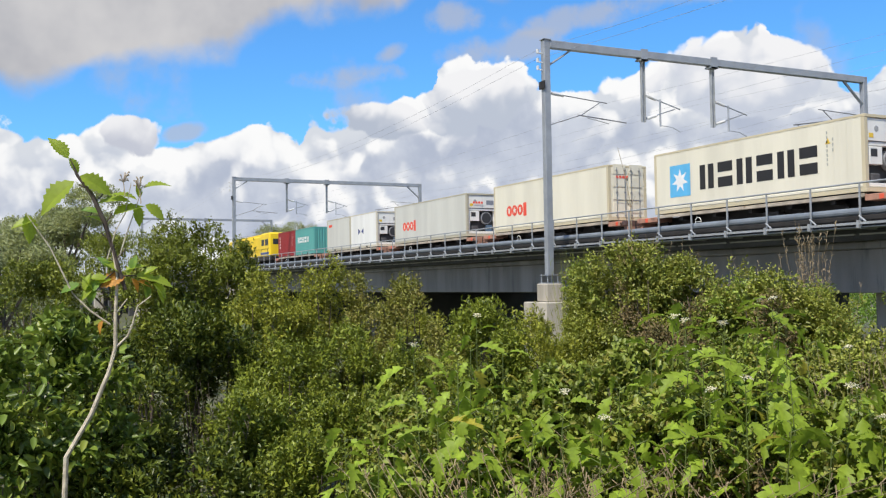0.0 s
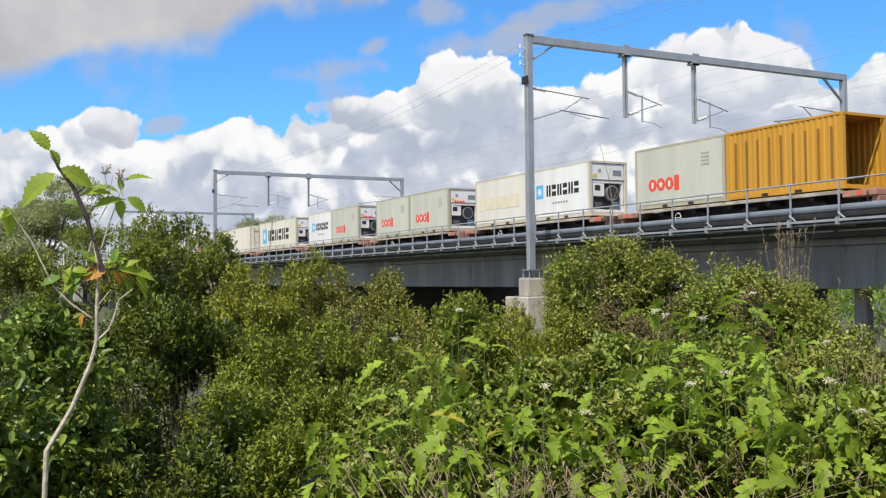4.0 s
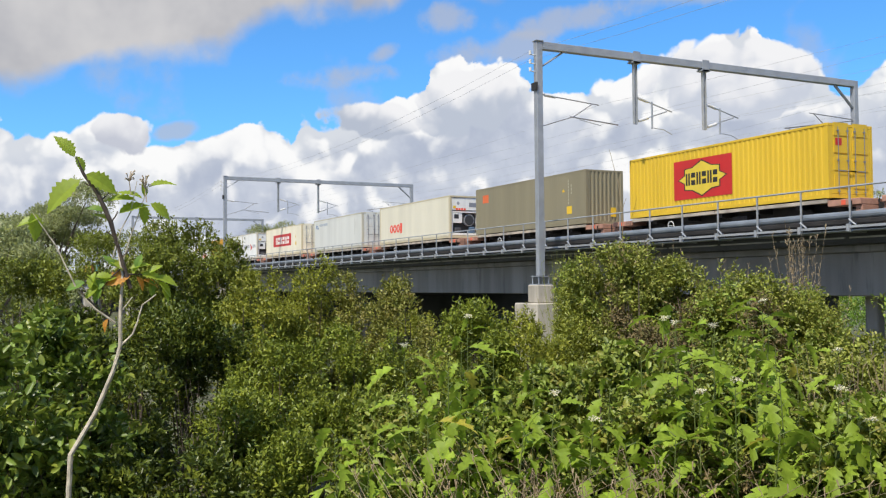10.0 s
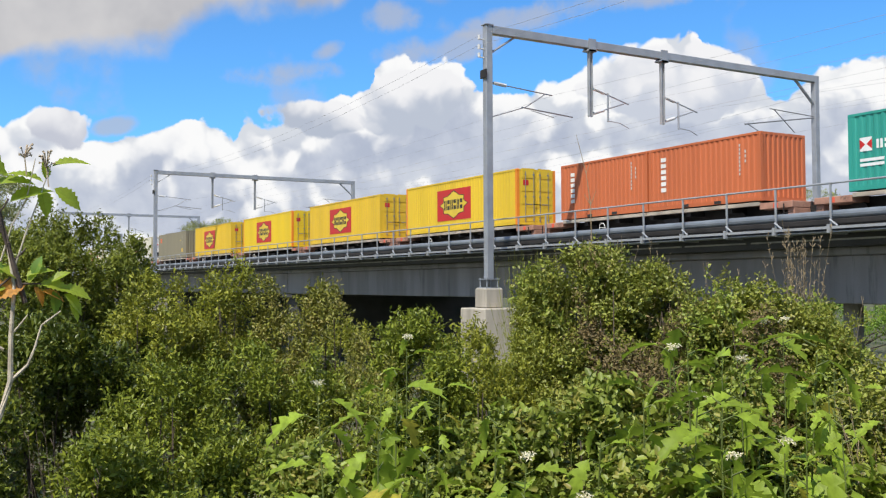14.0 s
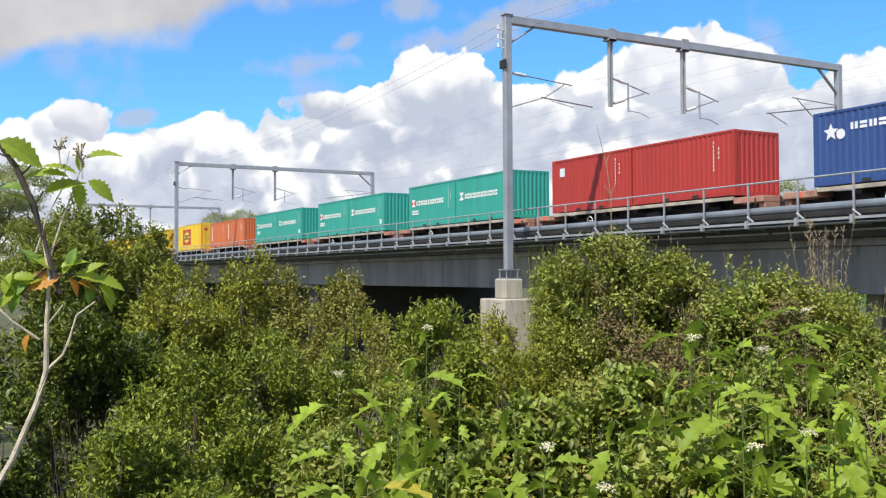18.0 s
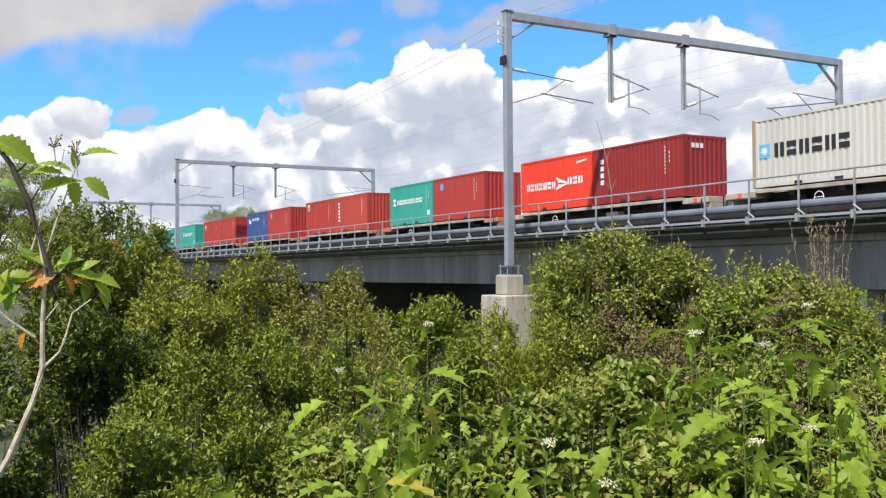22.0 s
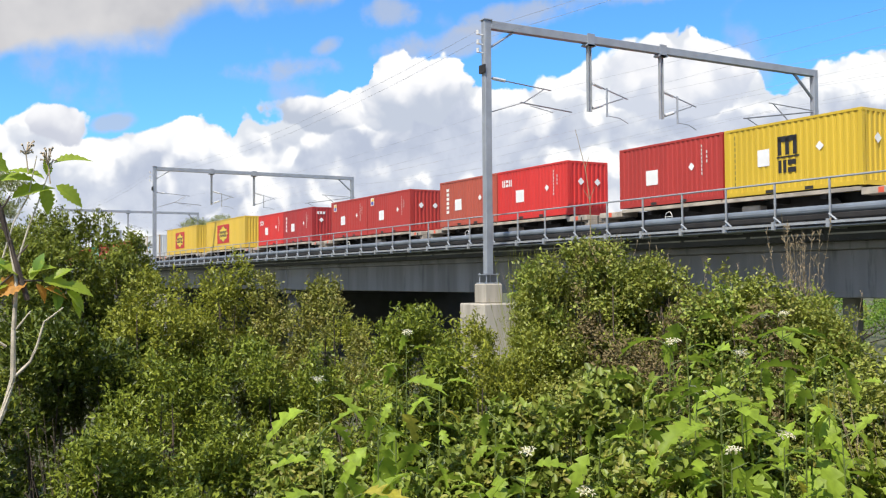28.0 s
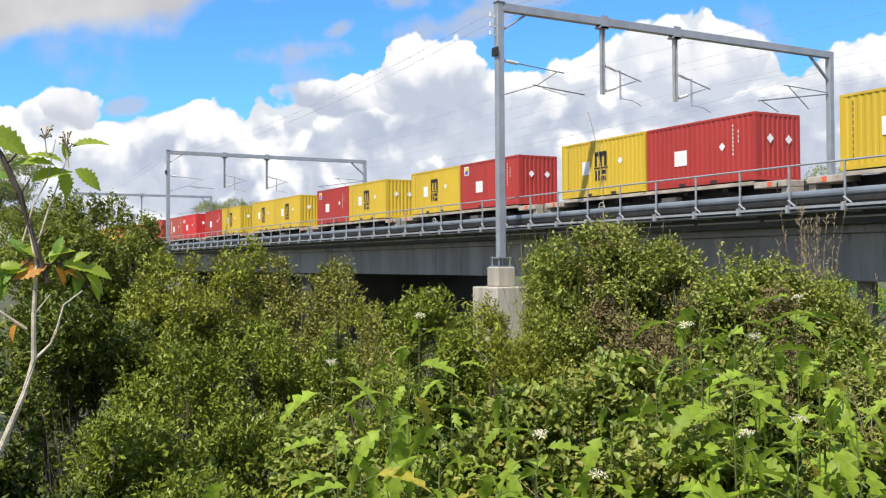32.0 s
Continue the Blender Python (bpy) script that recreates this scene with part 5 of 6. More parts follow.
KINDS = {  # label, leaf length, leaves per sprig, sprigs per square metre, sprig length, leaf aspect
    "M": ("dense green mangrove bush with small glossy leaves", 0.100, 9, 55, 0.24, 0.45),
    "O": ("olive green mangrove bush with fine leaves", 0.082, 10, 62, 0.24, 0.42),
    "N": ("fresh green mangrove bush with fine glossy leaves", 0.084, 10, 62, 0.24, 0.44),
    "W": ("brownish olive mangrove bush with fine leaves", 0.080, 10, 62, 0.24, 0.42),
    "D": ("dark green bush with pointed leaves, shade put in their colour", 0.11, 9, 60, 0.26, 0.42),
    "H": ("broad-leaved green bush with dark gaps", 0.165, 6, 34, 0.28, 0.50),
    "R": ("tangled green scrub bush with rounded leaves", 0.070, 9, 112, 0.20, 0.62),
    "Y": ("yellow-green shrub with fine leaves", 0.055, 10, 170, 0.22, 0.50),
    "L": ("brown dead undergrowth of twigs and dry leaves", 0.075, 7, 60, 0.24, 0.40),
    "G": ("low tangle of vines and weeds", 0.092, 9, 92, 0.22, 0.62),
}


def make_bush(i, kind, az, r, top, half):
    label, leaf, per, density, sprig, aspect = KINDS[kind]
    if kind in "RY" and r >= 12.0:
        # the scrub stands further back
        r, half, top, leaf, sprig, density = r * 1.28, half * 1.28, 5.05 + (top - 5.05) * 1.28, leaf * 1.06, sprig * 1.2, density / 1.3
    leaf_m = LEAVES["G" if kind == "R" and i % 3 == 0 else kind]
    rng = np.random.default_rng(100 + i)
    c = bearing(az, r)
    gz = ground_z(c.x, c.y)
    b = thing("bush", label, "bush", pose(c.x, c.y, gz), "bushes before the viaduct")
    h = top - gz
    # a loose inner mass, and many separate tufts over it with gaps between them
    inner = [(0, 0, h * 0.42, half * 0.50, h * 0.32)]
    tufts = []
    area = 4 * half * h
    for k in range(int(7 + area * (1.0 if kind in "DH" else 1.6))):
        d = rng.normal(size=3)
        d /= np.linalg.norm(d)
        d[2] = abs(d[2]) if rng.random() < 0.6 else d[2]
        rr = rng.uniform(0.22, 0.52) * (0.7 + 0.3 * half)
        q = np.array([0, 0, h * 0.50]) + d * np.array([half - rr * 0.6, half - rr * 0.6, h * 0.49 - rr * 0.6]) * rng.uniform(0.80, 1.10)
        tall = 1.5 if kind in "OMYNW" else 0.95
        tufts.append((q[0], q[1], min(q[2], h - rr * tall * 0.8), rr * (0.75 if tall > 1 else 1.0), rr * tall))
    tufts.append((0, 0, h - rr, rr, rr))
    n = int(density * area * 1.5)
    near = kind == "H" or (kind in "GR" and r < 17.4)
    hollow = Vector((i * 3.7, i * 1.3, 0))
    upright = 1.3 if kind in "OMYNW" else 0.7
    part("inner_crown", foliage(rng, inner, int(n * 0.50), per, leaf, leaf_m, "inner_crown", sprig, aspect, hollow, rounded=near), leaf_m, b)
    part("crown", foliage(rng, tufts, int(n * 1.2), per, leaf, leaf_m, "crown", sprig, aspect, hollow, upright, near, {"H": 0.12, "D": 0.08, "O": 0.02, "N": 0.02, "W": 0.02, "M": 0.0}.get(kind, 0.0)), leaf_m, b)
    bm = bmesh.new()
    for k in range(9):
        a = rng.random() * math.tau
        q = half * 0.75 * rng.random()
        e = Vector((q * math.cos(a), q * math.sin(a), h * (0.55 + 0.35 * rng.random())))
        m = e * 0.5 + Vector(rng.normal(size=3) * 0.12)
        rod(bm, [Vector((0.1 * math.cos(a), 0.1 * math.sin(a), -0.05)), m, e], [0.035, 0.022, 0.008], 5)
    part("stem", bm, BARK, b)


for i, row in enumerate(BUSHES):
    make_bush(i, *row)


def make_tree(seed, x, y, h, half, kind, label, leaf=0.18, sprigs=1600):
    rng = np.random.default_rng(seed)
    gz = ground_z(x, y)
    t = thing("tree", label, "tree", pose(x, y, gz), "trees around the viaduct")
    bm = bmesh.new()
    rod(bm, [(0, 0, -0.1), (0.1, 0.05, h * 0.35), (0.0, 0.15, h * 0.75)], [0.03 * h, 0.022 * h, 0.008 * h], 8)
    lumps = []
    for k in range(14):
        a = rng.random() * math.tau
        q = half * (0.25 + 0.75 * rng.random())
        z = h * (0.45 + 0.48 * rng.random())
        rr = half * (0.22 + 0.2 * rng.random())
        e = Vector((q * math.cos(a), q * math.sin(a), min(z, h - rr * 0.7)))
        lumps.append((*e, rr, rr * 0.7))
        rod(bm, [(0.05, 0.05, h * (0.25 + 0.3 * rng.random())), e * 0.55 + Vector((0, 0, h * 0.2)), e], [0.010 * h, 0.006 * h, 0.002 * h], 5)
    part("trunk", bm, BARK, t)
    part("crown", foliage(rng, lumps, sprigs, 8, leaf, LEAVES[kind], "crown", leaf * 2.5, 0.4), LEAVES[kind], t)
    return t


# tall trees past the left end, one behind the viaduct, and a hedge of trees beyond it
for seed, az, r, top, half, kind, sprigs in ((1, 86.2, 70, 12.4, 4.2, "F", 5200), (2, 90.3, 34, 7.6, 1.7, "F", 1500), (3, 73.5, 160, 17.2, 5.2, "F", 2800), (6, 41.2, 80, 13.0, 4.0, "F", 1500), (4, 83.4, 60, 8.2, 3.2, "M", 1600), (5, 88.4, 45, 7.2, 2.6, "F", 1500)):
    p = bearing(az, r)
    make_tree(seed, p.x, p.y, top, half, kind, "grey-green gum tree with an open crown" if kind == "F" else "leafy green tree past the viaduct", 0.18 if r > 50 else 0.13, sprigs)
for k in range(16):
    rng = random.Random(k)
    make_tree(40 + k, -150 + 12 * k + rng.uniform(-3, 3), 62 + rng.uniform(-4, 8), 8.2 + rng.uniform(-1, 1.6), 5.5, "B" if k % 3 else "F", "bright green tree beyond the viaduct", 0.26, 620)
for k in range(7):
    rng = random.Random(70 + k)
    make_tree(80 + k, -44 + 7 * k + rng.uniform(-2, 2), 46.5 + rng.uniform(0, 4), 4.6 + rng.uniform(-0.6, 0.8), 3.6, "B", "bright green shrub beyond the viaduct", 0.19, 640)


# lobed weeds in front
def lobed_leaf():
    """A big leaf with pointed lobes, folded along its rib and drooping at the tip; 1 m long along +X."""
    bm = bmesh.new()
    n = 15
    xs = [k / n for k in range(n + 1)]
    def half(k):
        x = xs[k]
        env = 0.225 * math.sin(math.pi * x ** 0.72)
        return env * (1.0, 0.40, 0.70)[k % 3]
    def zz(x, y):
        return 0.26 * x - 0.60 * x * x + 0.48 * abs(y) - 0.9 * y * y + 0.05 * abs(y) * math.sin(21 * x)
    mid = [bm.verts.new((x, 0, zz(x, 0))) for x in xs]
    for s in (1, -1):
        edge = [mid[0]] + [bm.verts.new((xs[k] + 0.05 * (k % 3 == 0), s * half(k), zz(xs[k], half(k)))) for k in range(1, n)] + [mid[-1]]
        for i in range(n):
            q = [mid[i], mid[i + 1], edge[i + 1], edge[i]]
            q = [v for k, v in enumerate(q) if v not in q[:k]]
            if len(q) >= 3:
                bm.faces.new(q if s > 0 else q[::-1])
    for f in bm.faces:
        f.smooth = True
    me = bpy.data.meshes.new("leaf")
    bm.to_mesh(me)
    bm.free()
    return me


LOBED = {}
for key, material in (("green", SOLANUM), ("yellow", YELLOWLEAF)):
    LOBED[key] = lobed_leaf()
    LOBED[key].materials.append(material)


def flower_mesh():
    bm = bmesh.new()
    rng = random.Random(3)
    for k in range(7):
        c = Vector((rng.uniform(-0.05, 0.05), rng.uniform(-0.05, 0.05), rng.uniform(0, 0.05)))
        tilt = Euler((rng.uniform(-0.7, 0.7), rng.uniform(-0.7, 0.7), rng.uniform(0, 3)))
        for j in range(5):
            a = j * math.tau / 5
            pts = [(0.008 * math.cos(a), 0.008 * math.sin(a), 0), (0.032 * math.cos(a - 0.3), 0.032 * math.sin(a - 0.3), 0.008), (0.056 * math.cos(a), 0.056 * math.sin(a), 0.0), (0.032 * math.cos(a + 0.3), 0.032 * math.sin(a + 0.3), 0.008)]
            bm.faces.new([bm.verts.new(tilt.to_matrix() @ Vector(q) + c) for q in pts])
    me = bpy.data.meshes.new("flower_head")
    bm.to_mesh(me)
    bm.free()
    me.materials.append(PETAL)
    return me


FLOWER = flower_mesh()
WEEDS = [
    (44.8, 14.0, 4.72, True),
    (46.4, 13.6, 4.66, False),
    (43.0, 13.8, 4.75, True),
    (48.2, 13.0, 4.45, True),
    (62.2, 14.0, 4.52, True),
    (60.6, 13.2, 4.15, False),
    (63.6, 13.0, 4.02, False),
    (41.2, 13.0, 4.35, False),
    (39.0, 12.6, 4.10, True),
    (57.4, 12.6, 3.85, False),
    (54.0, 12.4, 3.80, False),
    (51.0, 12.6, 4.05, True),
    (71.0, 10.0, 3.10, False),
    (65.7, 11.0, 4.06, True),
    (63.6, 10.5, 3.77, False),
    (61.5, 10.0, 3.55, False),
    (57.1, 10.0, 3.55, True),
    (54.6, 9.6, 3.30, True),
    (48.9, 10.5, 4.03, True),
    (45.5, 11.0, 4.32, True),
    (43.2, 10.6, 4.10, False),
    (46.6, 9.8, 3.59, True),
    (41.0, 10.2, 3.86, False),
    (38.8, 9.8, 3.70, True),
    (67.2, 10.0, 3.05, False),
    (59.4, 9.8, 3.19, False),
    (51.6, 9.7, 3.12, False),
    (42.6, 9.6, 3.32, False),
    (49.7, 11.3, 4.39, True),
    (46.8, 10.2, 4.04, False),
    (44.3, 10.0, 3.75, True),
    (53.2, 10.8, 3.67, False),
    (56.3, 9.6, 3.29, False),
    (69.3, 9.8, 2.92, False),
    (65.0, 10.0, 3.28, False),
    (61.9, 9.9, 3.18, False),
    (48.6, 9.6, 3.16, False),
    (39.9, 9.5, 3.20, False),
    (36.9, 10.0, 3.85, False),
    (36.2, 9.7, 3.37, True),
    (62.9, 11.2, 4.17, False),
    (41.8, 10.8, 4.21, False),
    (47.9, 11.2, 4.57, False),
    (43.3, 11.0, 4.48, False),
    (50.4, 10.8, 4.07, False),
    (58.0, 10.6, 3.76, False),
]


def make_weed(i, az, r, top, flower):
    rng = random.Random(500 + i)
    c = bearing(az, r)
    gz = ground_z(c.x, c.y)
    h = top + (0.18 if r < 12 else 0.0) - gz
    w = thing("lobed_weed", "tall weed with large lobed bright green leaves" + (" and white flowers" if flower else ""), "weed", pose(c.x, c.y, gz), "lobed weeds in the foreground")
    bm = bmesh.new()
    lean = Vector((rng.uniform(-0.15, 0.15), rng.uniform(-0.15, 0.15), 0))
    line = [Vector((0, 0, -0.05)), lean * 0.4 + Vector((0, 0, h * 0.5)), lean + Vector((0, 0, h * 0.97))]
    rod(bm, line, [0.016, 0.011, 0.005], 6)
    n = 18
    for k in range(n):
        u = 0.22 + 0.77 * k / (n - 1)
        a = k * 2.4 + rng.uniform(-0.4, 0.4)
        base = lean * u + Vector((0, 0, h * u))
        size = (0.60 - 0.20 * max(0.0, u - 0.6) / 0.4) * rng.uniform(0.50, 1.20)
        tip = base + Vector((math.cos(a), math.sin(a), 0.5)) * size * 0.26
        rod(bm, [base, tip], [0.008, 0.005], 5)
        leaf = new("leaf", LOBED["yellow" if rng.random() < 0.025 else "green"])
        leaf.parent = w
        leaf.matrix_basis = Matrix.LocRotScale(tip, Euler((rng.uniform(-0.7, 0.7), rng.uniform(-0.3, 1.15), a)), (size, size * rng.uniform(0.85, 1.1), size))
    part("stem", bm, STALK, w)
    if flower:
        f = new("flower_head", FLOWER)
        f.parent = w
        f.matrix_basis = Matrix.LocRotScale(lean + Vector((0.02, 0, h)), Euler((0, 0, i)), (0.85, 0.85, 0.85))
        tagged(f, "cluster of white star-shaped flowers")


for i, row in enumerate(WEEDS):
    make_weed(i, *row)


# the bare sapling with a few toothed leaves
def toothed_leaf():
    bm = bmesh.new()
    outline = [(0, 0.0)] + [(0.06 + 0.88 * k / 13, (0.30 * math.sin(math.pi * (0.06 + 0.88 * k / 13) ** 0.85)) * (1.0 if k % 2 else 0.74)) for k in range(14)] + [(1.0, 0.0)]
    mid = [bm.verts.new((x, 0, 0.10 * x - 0.28 * x * x)) for x, _ in outline]
    for s in (1, -1):
        edge = [mid[0]] + [bm.verts.new((x, s * y, 0.10 * x - 0.28 * x * x + 0.35 * y)) for x, y in outline[1:-1]] + [mid[-1]]
        for i in range(len(outline) - 1):
            q = [mid[i], mid[i + 1], edge[i + 1], edge[i]]
            q = [v for k, v in enumerate(q) if v not in q[:k]]
            if len(q) >= 3:
                bm.faces.new(q if s > 0 else q[::-1])
    me = bpy.data.meshes.new("leaf")
    bm.to_mesh(me)
    bm.free()
    return me


SAP_BASE = bearing(87.2, 12.0)
K = 12.0 / 9.0 * 0.95
RIGHT = Vector((math.cos(radians(85.0)), math.sin(radians(85.0)), 0))


def make_sapling():
    gz = ground_z(SAP_BASE.x, SAP_BASE.y)
    s = thing("sapling", "slender bare sapling with few toothed green and orange leaves", "sapling", pose(SAP_BASE.x, SAP_BASE.y, gz))
    def at(u, z, depth=0.0):
        return (RIGHT * u + Vector((-RIGHT.y, RIGHT.x, 0)) * depth) * K + Vector((0, 0, (5.0 + (z - 5.0) * K * (1.16 if z > 5.0 else 0.84) if z > 2.9 else z) - gz))
    bm = bmesh.new()
    rod(bm, [at(-0.05, gz - 0.05), at(0.02, 3.0), at(0.26, 3.5), at(0.43, 4.0), at(0.50, 4.31), at(0.50, 4.72), at(0.52, 5.14), at(0.46, 5.45)], [0.038, 0.034, 0.031, 0.029, 0.027, 0.023, 0.018, 0.013], 8)
    rod(bm, [at(0.50, 4.31), at(0.62, 4.45), at(0.67, 4.60), at(0.72, 4.82), at(0.86, 4.95)], [0.018, 0.016, 0.013, 0.011, 0.008], 6)
    rod(bm, [at(0.45, 4.60), at(0.25, 4.78), at(0.08, 5.0), at(-0.13, 5.40), at(-0.36, 5.70)], [0.016, 0.014, 0.012, 0.010, 0.006], 6)
    rod(bm, [at(0.52, 4.76), at(0.62, 4.92)], [0.012, 0.007], 6)
    trunk = part("trunk", bm, PALEBARK, s, "pale slender trunk")
    bm = bmesh.new()
    rod(bm, [at(0.60, 5.02), at(0.52, 5.25), at(0.40, 5.62), at(0.27, 5.88), at(0.13, 6.05), at(0.05, 6.20)], [0.026, 0.031, 0.033, 0.028, 0.021, 0.013], 7)
    for u, z, r in ((0.47, 5.42, 0.034), (0.40, 5.62, 0.036), (0.33, 5.76, 0.030), (0.27, 5.88, 0.030), (0.18, 5.99, 0.025)):
        rod(bm, [at(u + 0.015, z - 0.03), at(u, z), at(u - 0.015, z + 0.025)], [r * 0.40, r * 0.74, r * 0.36], 7)
    for u, z, du, dz in ((0.40, 5.62, 0.07, 0.10), (0.45, 5.48, -0.09, 0.06), (0.30, 5.82, 0.08, 0.07), (0.50, 5.30, 0.10, 0.09), (0.22, 5.94, -0.08, 0.03)):
        rod(bm, [at(u, z), at(u + du * 0.6, z + dz * 0.5), at(u + du, z + dz)], [0.012, 0.009, 0.010], 5)
    rod(bm, [at(0.50, 5.20), at(0.40, 5.12), at(0.30, 5.0)], [0.012, 0.010, 0.007], 6)
    rod(bm, [at(0.56, 5.15), at(0.70, 5.15), at(0.85, 5.10)], [0.012, 0.010, 0.007], 6)
    part("dark_shoot", bm, DARKBARK, s, "dark upper shoot")
    bm = bmesh.new()
    rod(bm, [at(0.50, 5.2), at(0.60, 5.5), at(0.70, 5.75), at(0.78, 5.98)], [0.010, 0.009, 0.007, 0.005], 6)
    rod(bm, [at(0.42, 5.3), at(0.50, 5.55), at(0.60, 5.72), at(0.66, 6.0)], [0.010, 0.009, 0.007, 0.005], 6)
    part("side_shoot", bm, PALEBARK, s)
    meshes = {}
    for key, material in (("g", SAPLEAF), ("o", ORANGELEAF), ("d", LEAVES["B"])):
        meshes[key] = toothed_leaf()
        meshes[key].materials.append(material)
    # u, height, angle in the view plane, roll towards the viewer, length, kind
    for u, z, a, roll, ln, kind in ((0.04, 6.20, 128, 60, 0.27, "g"), (0.05, 6.21, -60, 60, 0.18, "g"), (0.15, 6.05, -28, 65, 0.34, "g"), (0.10, 6.00, 222, 50, 0.44, "g"), (0.40, 5.62, 150, 20, 0.20, "g"),
                                    (0.48, 5.70, 25, 35, 0.30, "g"), (0.66, 5.82, 175, 25, 0.32, "g"), (0.78, 5.95, 15, 25, 0.27, "g"), (0.72, 5.84, 160, 20, 0.26, "g"), (0.80, 5.80, -35, -60, 0.24, "g"),
                                    (-0.36, 5.70, -80, 60, 0.28, "g"), (-0.30, 5.64, 195, 40, 0.20, "g"), (0.30, 5.0, 120, 30, 0.26, "g"), (0.42, 5.12, 170, 40, 0.24, "g"), (0.62, 5.15, 60, 35, 0.22, "g"),
                                    (0.60, 5.14, -165, -62, 0.36, "o"), (0.70, 5.15, -10, 40, 0.30, "g"), (0.85, 5.12, -15, 40, 0.30, "g"), (0.88, 5.08, -45, 40, 0.26, "g"), (0.72, 5.10, -20, -30, 0.22, "o"),
                                    (0.55, 5.18, 140, 40, 0.26, "g"), (0.38, 4.66, -110, 30, 0.14, "o"), (0.46, 5.12, 185, 50, 0.22, "g"), (0.78, 5.16, 35, 40, 0.20, "g"), (0.66, 5.13, -60, -40, 0.20, "o"), (0.28, 5.04, -140, 45, 0.22, "g"), (0.20, 5.02, 80, 45, 0.22, "g"), (0.92, 5.02, -60, 45, 0.20, "g"), (0.60, 5.2, 20, 30, 0.25, "g"), (0.36, 5.10, 215, 60, 0.24, "d"), (0.30, 5.06, 250, 60, 0.24, "d"), (0.44, 5.22, 130, 50, 0.20, "d"), (0.80, 5.10, -80, 60, 0.22, "d"), (0.66, 5.20, 75, 60, 0.20, "d"), (0.15, 5.08, 200, 50, 0.24, "d"), (0.74, 5.86, 95, 60, 0.14, "g"), (0.70, 5.80, -75, 65, 0.22, "g"), (0.34, 5.72, 165, 40, 0.18, "d")):
        o = new("leaf", meshes[kind])
        o.parent = s
        ca, sa = math.cos(radians(a)), math.sin(radians(a))
        ax = (RIGHT * ca + Vector((0, 0, sa))).normalized()
        view = Vector((-RIGHT.y, RIGHT.x, 0))
        up0 = (-RIGHT * sa + Vector((0, 0, ca)))
        up0 = up0 if up0.z > 0 else -up0
        nrm = (up0 * math.cos(radians(roll)) - view * math.sin(radians(abs(roll)))).normalized()
        sd = nrm.cross(ax)
        o.matrix_basis = Matrix.Translation(at(u, z)) @ Matrix((ax, sd, nrm)).transposed().to_4x4() @ Matrix.Diagonal((*[ln * K * (0.86 if 4.9 < z < 5.3 else 1.10)] * 3, 1))
        if kind == "o":
            tagged(o, "orange turning leaf")
    bm = bmesh.new()
    rng = random.Random(4)
    for cu, cz in ((0.58, 6.03), (0.74, 5.97)):
        rod(bm, [at(cu + 0.02, cz - 0.16), at(cu, cz)], [0.008, 0.006], 5)
        for k in range(14):
            du, dz, dd = rng.uniform(-0.06, 0.07), rng.uniform(-0.02, 0.09), rng.uniform(-0.05, 0.05)
            rod(bm, [at(cu, cz - 0.03), at(cu + du * 0.7, cz + dz * 0.8, dd * 0.7), at(cu + du, cz + dz, dd)], [0.004, 0.006, 0.013], 5)
    tagged(part("flower_panicle", bm, PANICLE, s), "brown panicle of small buds", kind="stuff")
    return s


SAPLING = make_sapling()


# dry stalks and grass above the scrub
def make_stalks(name, label, az, r, top, spread, n, lean, material, thick=0.006, bits=4):
    rng = random.Random(int(az * 10))
    c = bearing(az, r)
    gz = ground_z(c.x, c.y)
    bm = bmesh.new()
    for k in range(n):
        x, y = rng.gauss(0, spread * 0.4), rng.gauss(0, spread * 0.4)
        h = (top - gz) * rng.uniform(0.72, 1.0)
        lx = rng.gauss(0, lean)
        rod(bm, [(x, y, 0), (x + lx * 0.3, y, h * 0.6), (x + lx, y + lx * 0.3, h)], [thick, thick * 0.8, thick * 0.3], 4)
        for j in range(bits):
            u = rng.uniform(0.62, 0.99)
            q = Vector((x + lx * (0.3 * u / 0.6 if u < 0.6 else 0.3 + 0.7 * (u - 0.6) / 0.4), y + lx * 0.3 * max(0.0, u - 0.6) / 0.4, h * u))
            rod(bm, [q, q + Vector((rng.uniform(-0.05, 0.05), rng.uniform(-0.05, 0.05), rng.uniform(0.02, 0.12)))], [thick * 0.6, thick * 1.1], 3)
    return solo(name, bm, material, label, "grass", "stuff", at=pose(c.x, c.y, gz))


make_stalks("dry_stalks", "dry brown stalks rising from the scrub", 51.2, 20.2, 6.20, 1.4, 60, 0.5, TWIG, 0.006, 10)
make_stalks("dry_stalks", "dry brown stalks rising from the scrub", 41.6, 19.6, 6.45, 0.26, 34, 0.20, TWIG, 0.006, 34)
make_stalks("dry_stalks", "dry brown stalks rising from the scrub", 43.0, 19.6, 5.70, 1.3, 22, 0.45, TWIG, 0.006, 16)
make_stalks("dry_stalks", "dry brown stalks rising from the scrub", 46.5, 20.0, 5.75, 1.4, 22, 0.5, TWIG, 0.006, 16)
make_stalks("feathery_grass", "feathery green grass beside the footing", 55.3, 19.4, 5.85, 0.7, 160, 0.35, LEAVES["R"], 0.006)
make_stalks("dead_twigs", "bare grey twigs in the shade", 80.3, 14.0, 3.6, 0.9, 22, 0.5, BARK, 0.008)
make_stalks("dead_twigs", "dry twigs under the weeds", 60.0, 9.3, 3.25, 1.4, 70, 0.9, TWIG, 0.008)
make_stalks("dead_twigs", "dry twigs under the weeds", 50.0, 9.2, 3.30, 1.6, 46, 1.0, TWIG, 0.008)


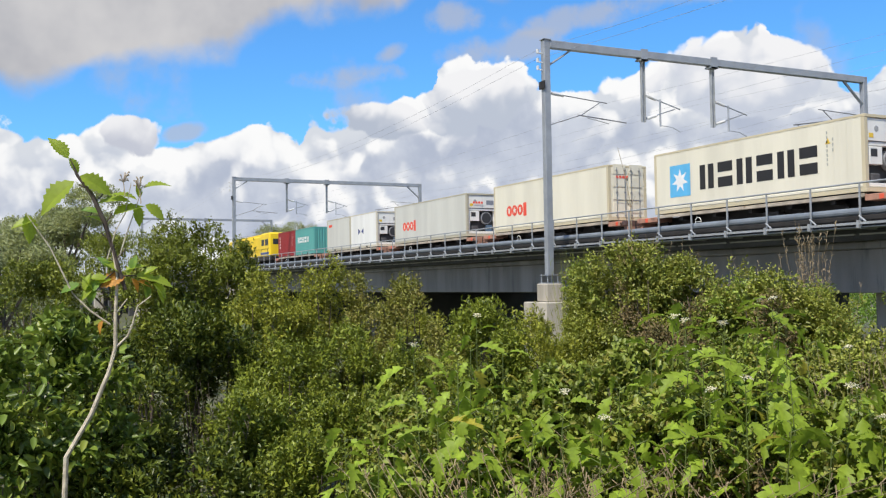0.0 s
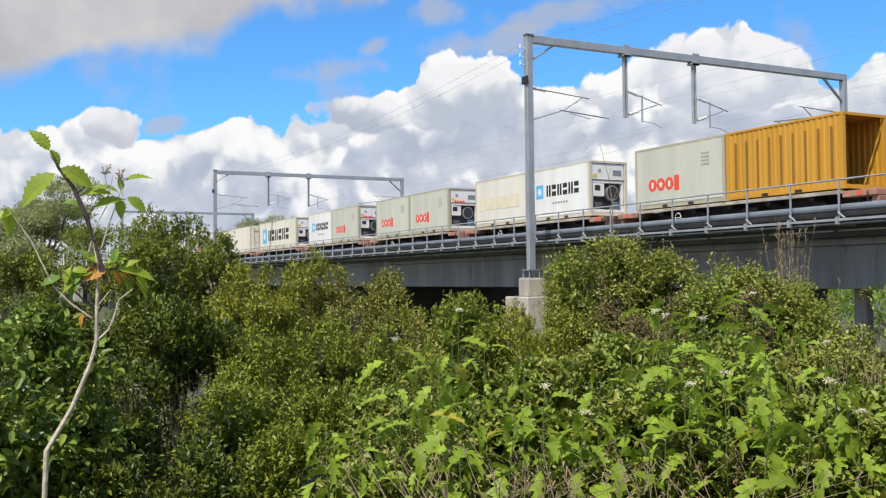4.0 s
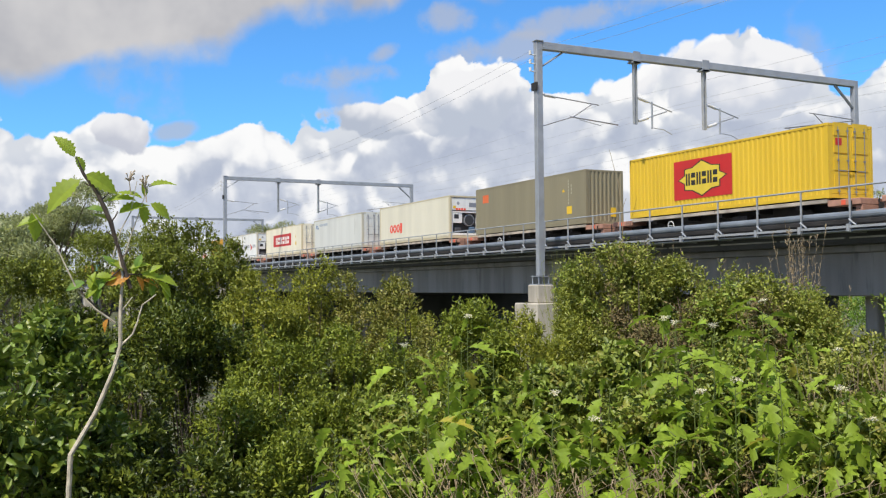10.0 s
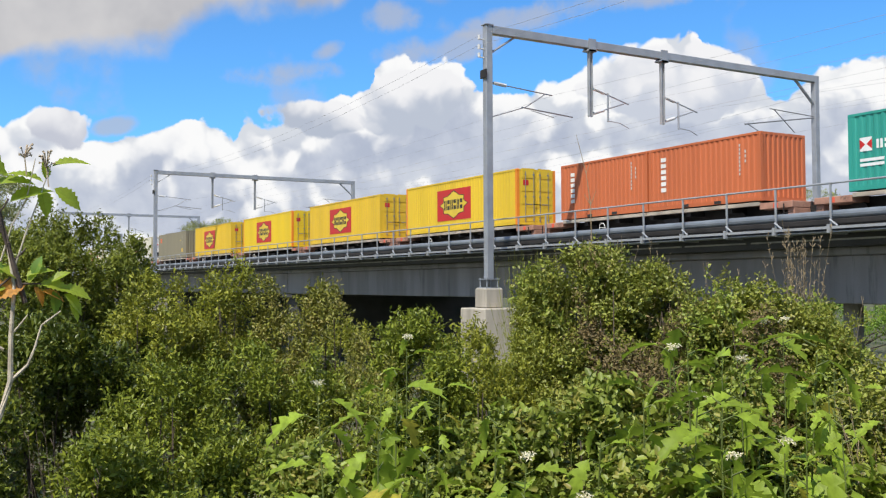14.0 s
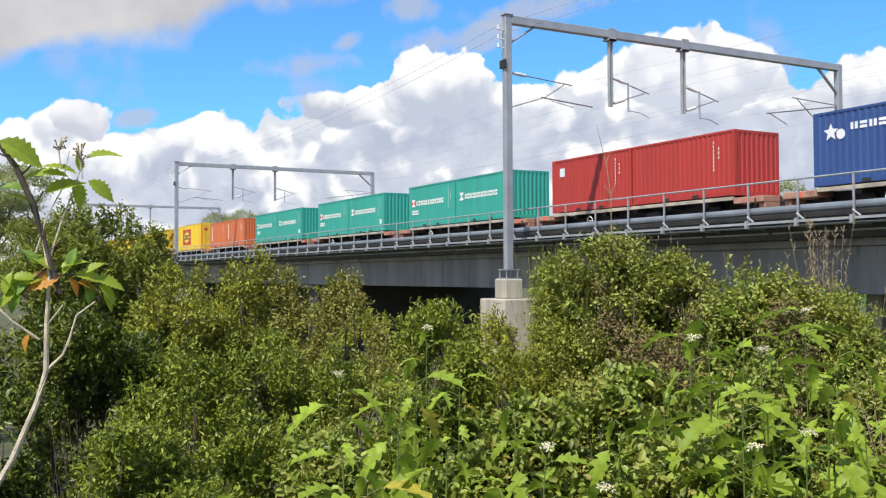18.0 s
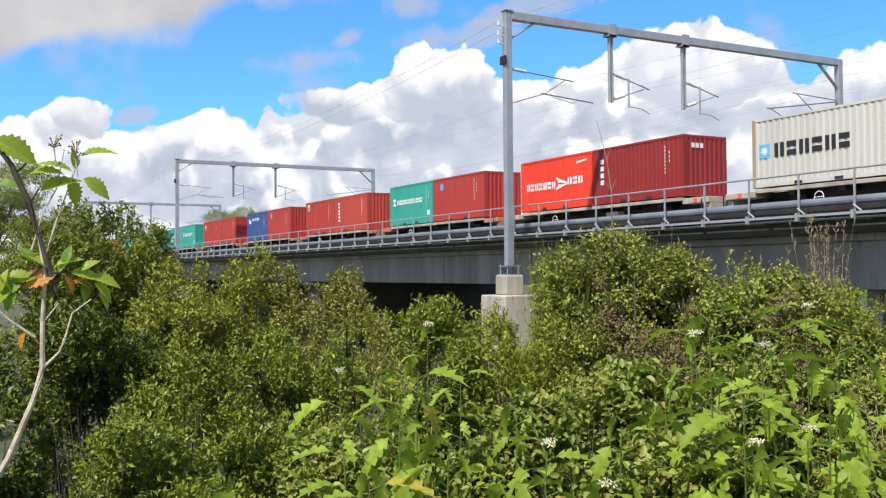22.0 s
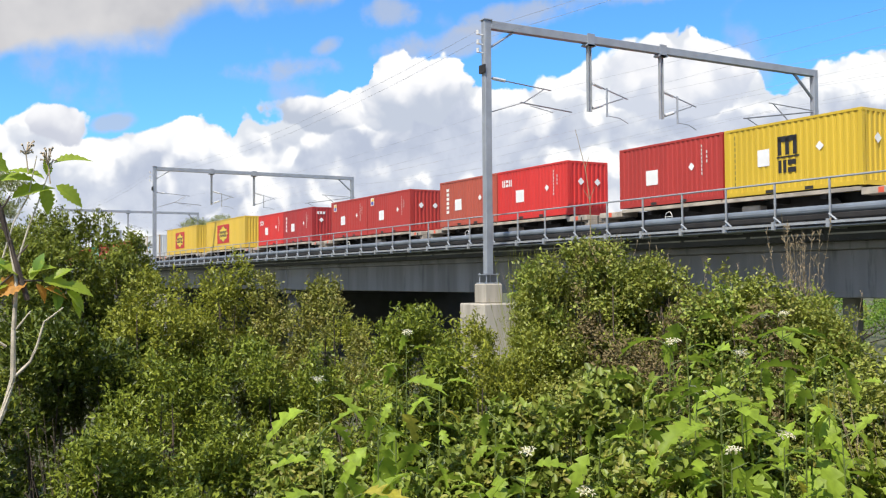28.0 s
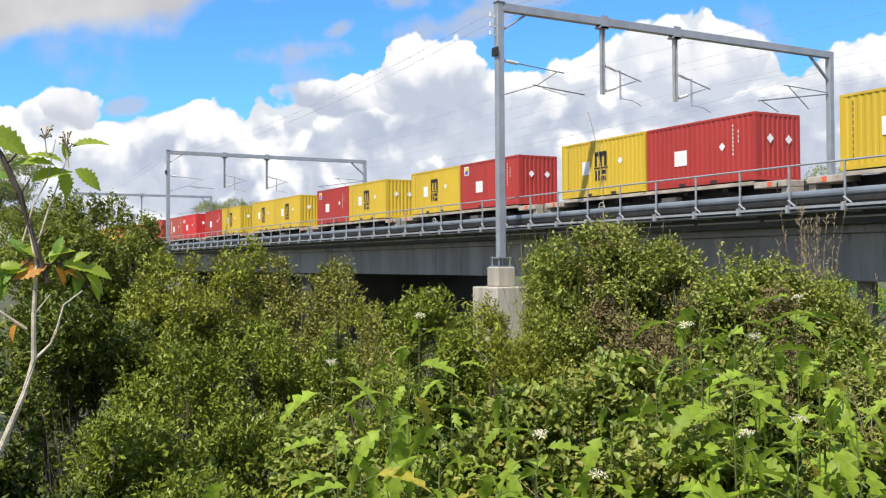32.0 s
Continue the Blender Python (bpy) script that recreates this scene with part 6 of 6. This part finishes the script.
def make_young_tree():
    c = bearing(34.6, 13.0)
    gz = ground_z(c.x, c.y)
    y = thing("young_tree", "thin young tree with sparse reddish tip leaves", "tree", pose(c.x, c.y, gz))
    rng = np.random.default_rng(77)
    h = 5.0 - gz
    bm = bmesh.new()
    rod(bm, [(0, 0, -0.05), (0.04, 0, h * 0.5), (0.02, 0.02, h * 0.8), (0.06, 0, h)], [0.016, 0.012, 0.008, 0.004], 6)
    ends = []
    for k in range(9):
        z, a = h * (0.62 + 0.04 * k), k * 2.4
        e = Vector((0.32 * math.cos(a), 0.32 * math.sin(a), z + 0.18))
        rod(bm, [(0.02, 0, z), e], [0.006, 0.003], 5)
        ends.append((*e, 0.14, 0.10))
    part("trunk", bm, TWIG, y)
    part("crown", foliage(rng, ends, 60, 5, 0.09, LEAVES["G"], "crown", 0.12, 0.35), LEAVES["G"], y, "sparse olive and reddish leaves")


make_young_tree()
make_stalks("dry_grass", "pale dry grass at the edge of the scrub", 35.2, 12.4, 4.25, 1.1, 150, 0.4, TWIG, 0.006)
def make_branch():
    c = bearing(52.25, 20.2)
    gz = ground_z(c.x, c.y)
    right = Vector((math.cos(radians(52.0)), math.sin(radians(52.0)), 0))
    bm = bmesh.new()
    pts = [Vector((0, 0, 0)), right * 0.05 + Vector((0, 0, 4.0 - gz)), right * 0.02 + Vector((0, 0, 6.7 - gz)), right * -0.06 + Vector((0, 0, 7.3 - gz)), right * -0.24 + Vector((0, 0, 8.05 - gz))]
    rod(bm, pts, [0.018, 0.014, 0.009, 0.007, 0.004], 6)
    for at, du, dz in ((2, 0.10, 0.26), (2, -0.12, 0.20), (3, 0.07, 0.22)):
        rod(bm, [pts[at], pts[at] + right * du + Vector((0, 0, dz))], [0.008, 0.004], 5)
    return solo("bare_branch", bm, TWIG, "one thin bare branch rising above the scrub", "branch", at=pose(c.x, c.y, gz))


make_branch()


# ---------------------------------------------------------------- movement
def motions():
    for ob, x, y, z in MOVING:
        walk(ob, [(t, pose(x - s, y, z)) for t, s in RUN])
    gz = ground_z(SAP_BASE.x, SAP_BASE.y)
    walk(SAPLING, [(t, pose(SAP_BASE.x, SAP_BASE.y, gz) @ Matrix.Translation(RIGHT * d)) for t, d in SWAY])


SWAY = [
    (0, -0.32),
    (1.5, -0.31),
    (2.5, -0.22),
    (3, -0.22),
    (3.5, -0.30),
    (5.5, -0.27),
    (6.5, -0.21),
    (8, -0.14),
    (10, -0.13),
    (12, -0.21),
    (13, -0.21),
    (13.1, -0.20),
    (13.2, -0.03),
    (13.3, 0.32),
    (13.4, 0.66),
    (13.5, 0.67),
    (15.5, 0.70),
    (16.5, 0.75),
    (17.5, 0.81),
    (18, 0.78),
    (19, 0.81),
    (19.5, 0.75),
    (20, 0.77),
    (21, 0.74),
    (22.5, 0.72),
    (24, 0.60),
    (25, 0.62),
    (26.5, 0.66),
    (28.5, 0.71),
    (30, 0.74),
    (32, 0.74),
]
motions()
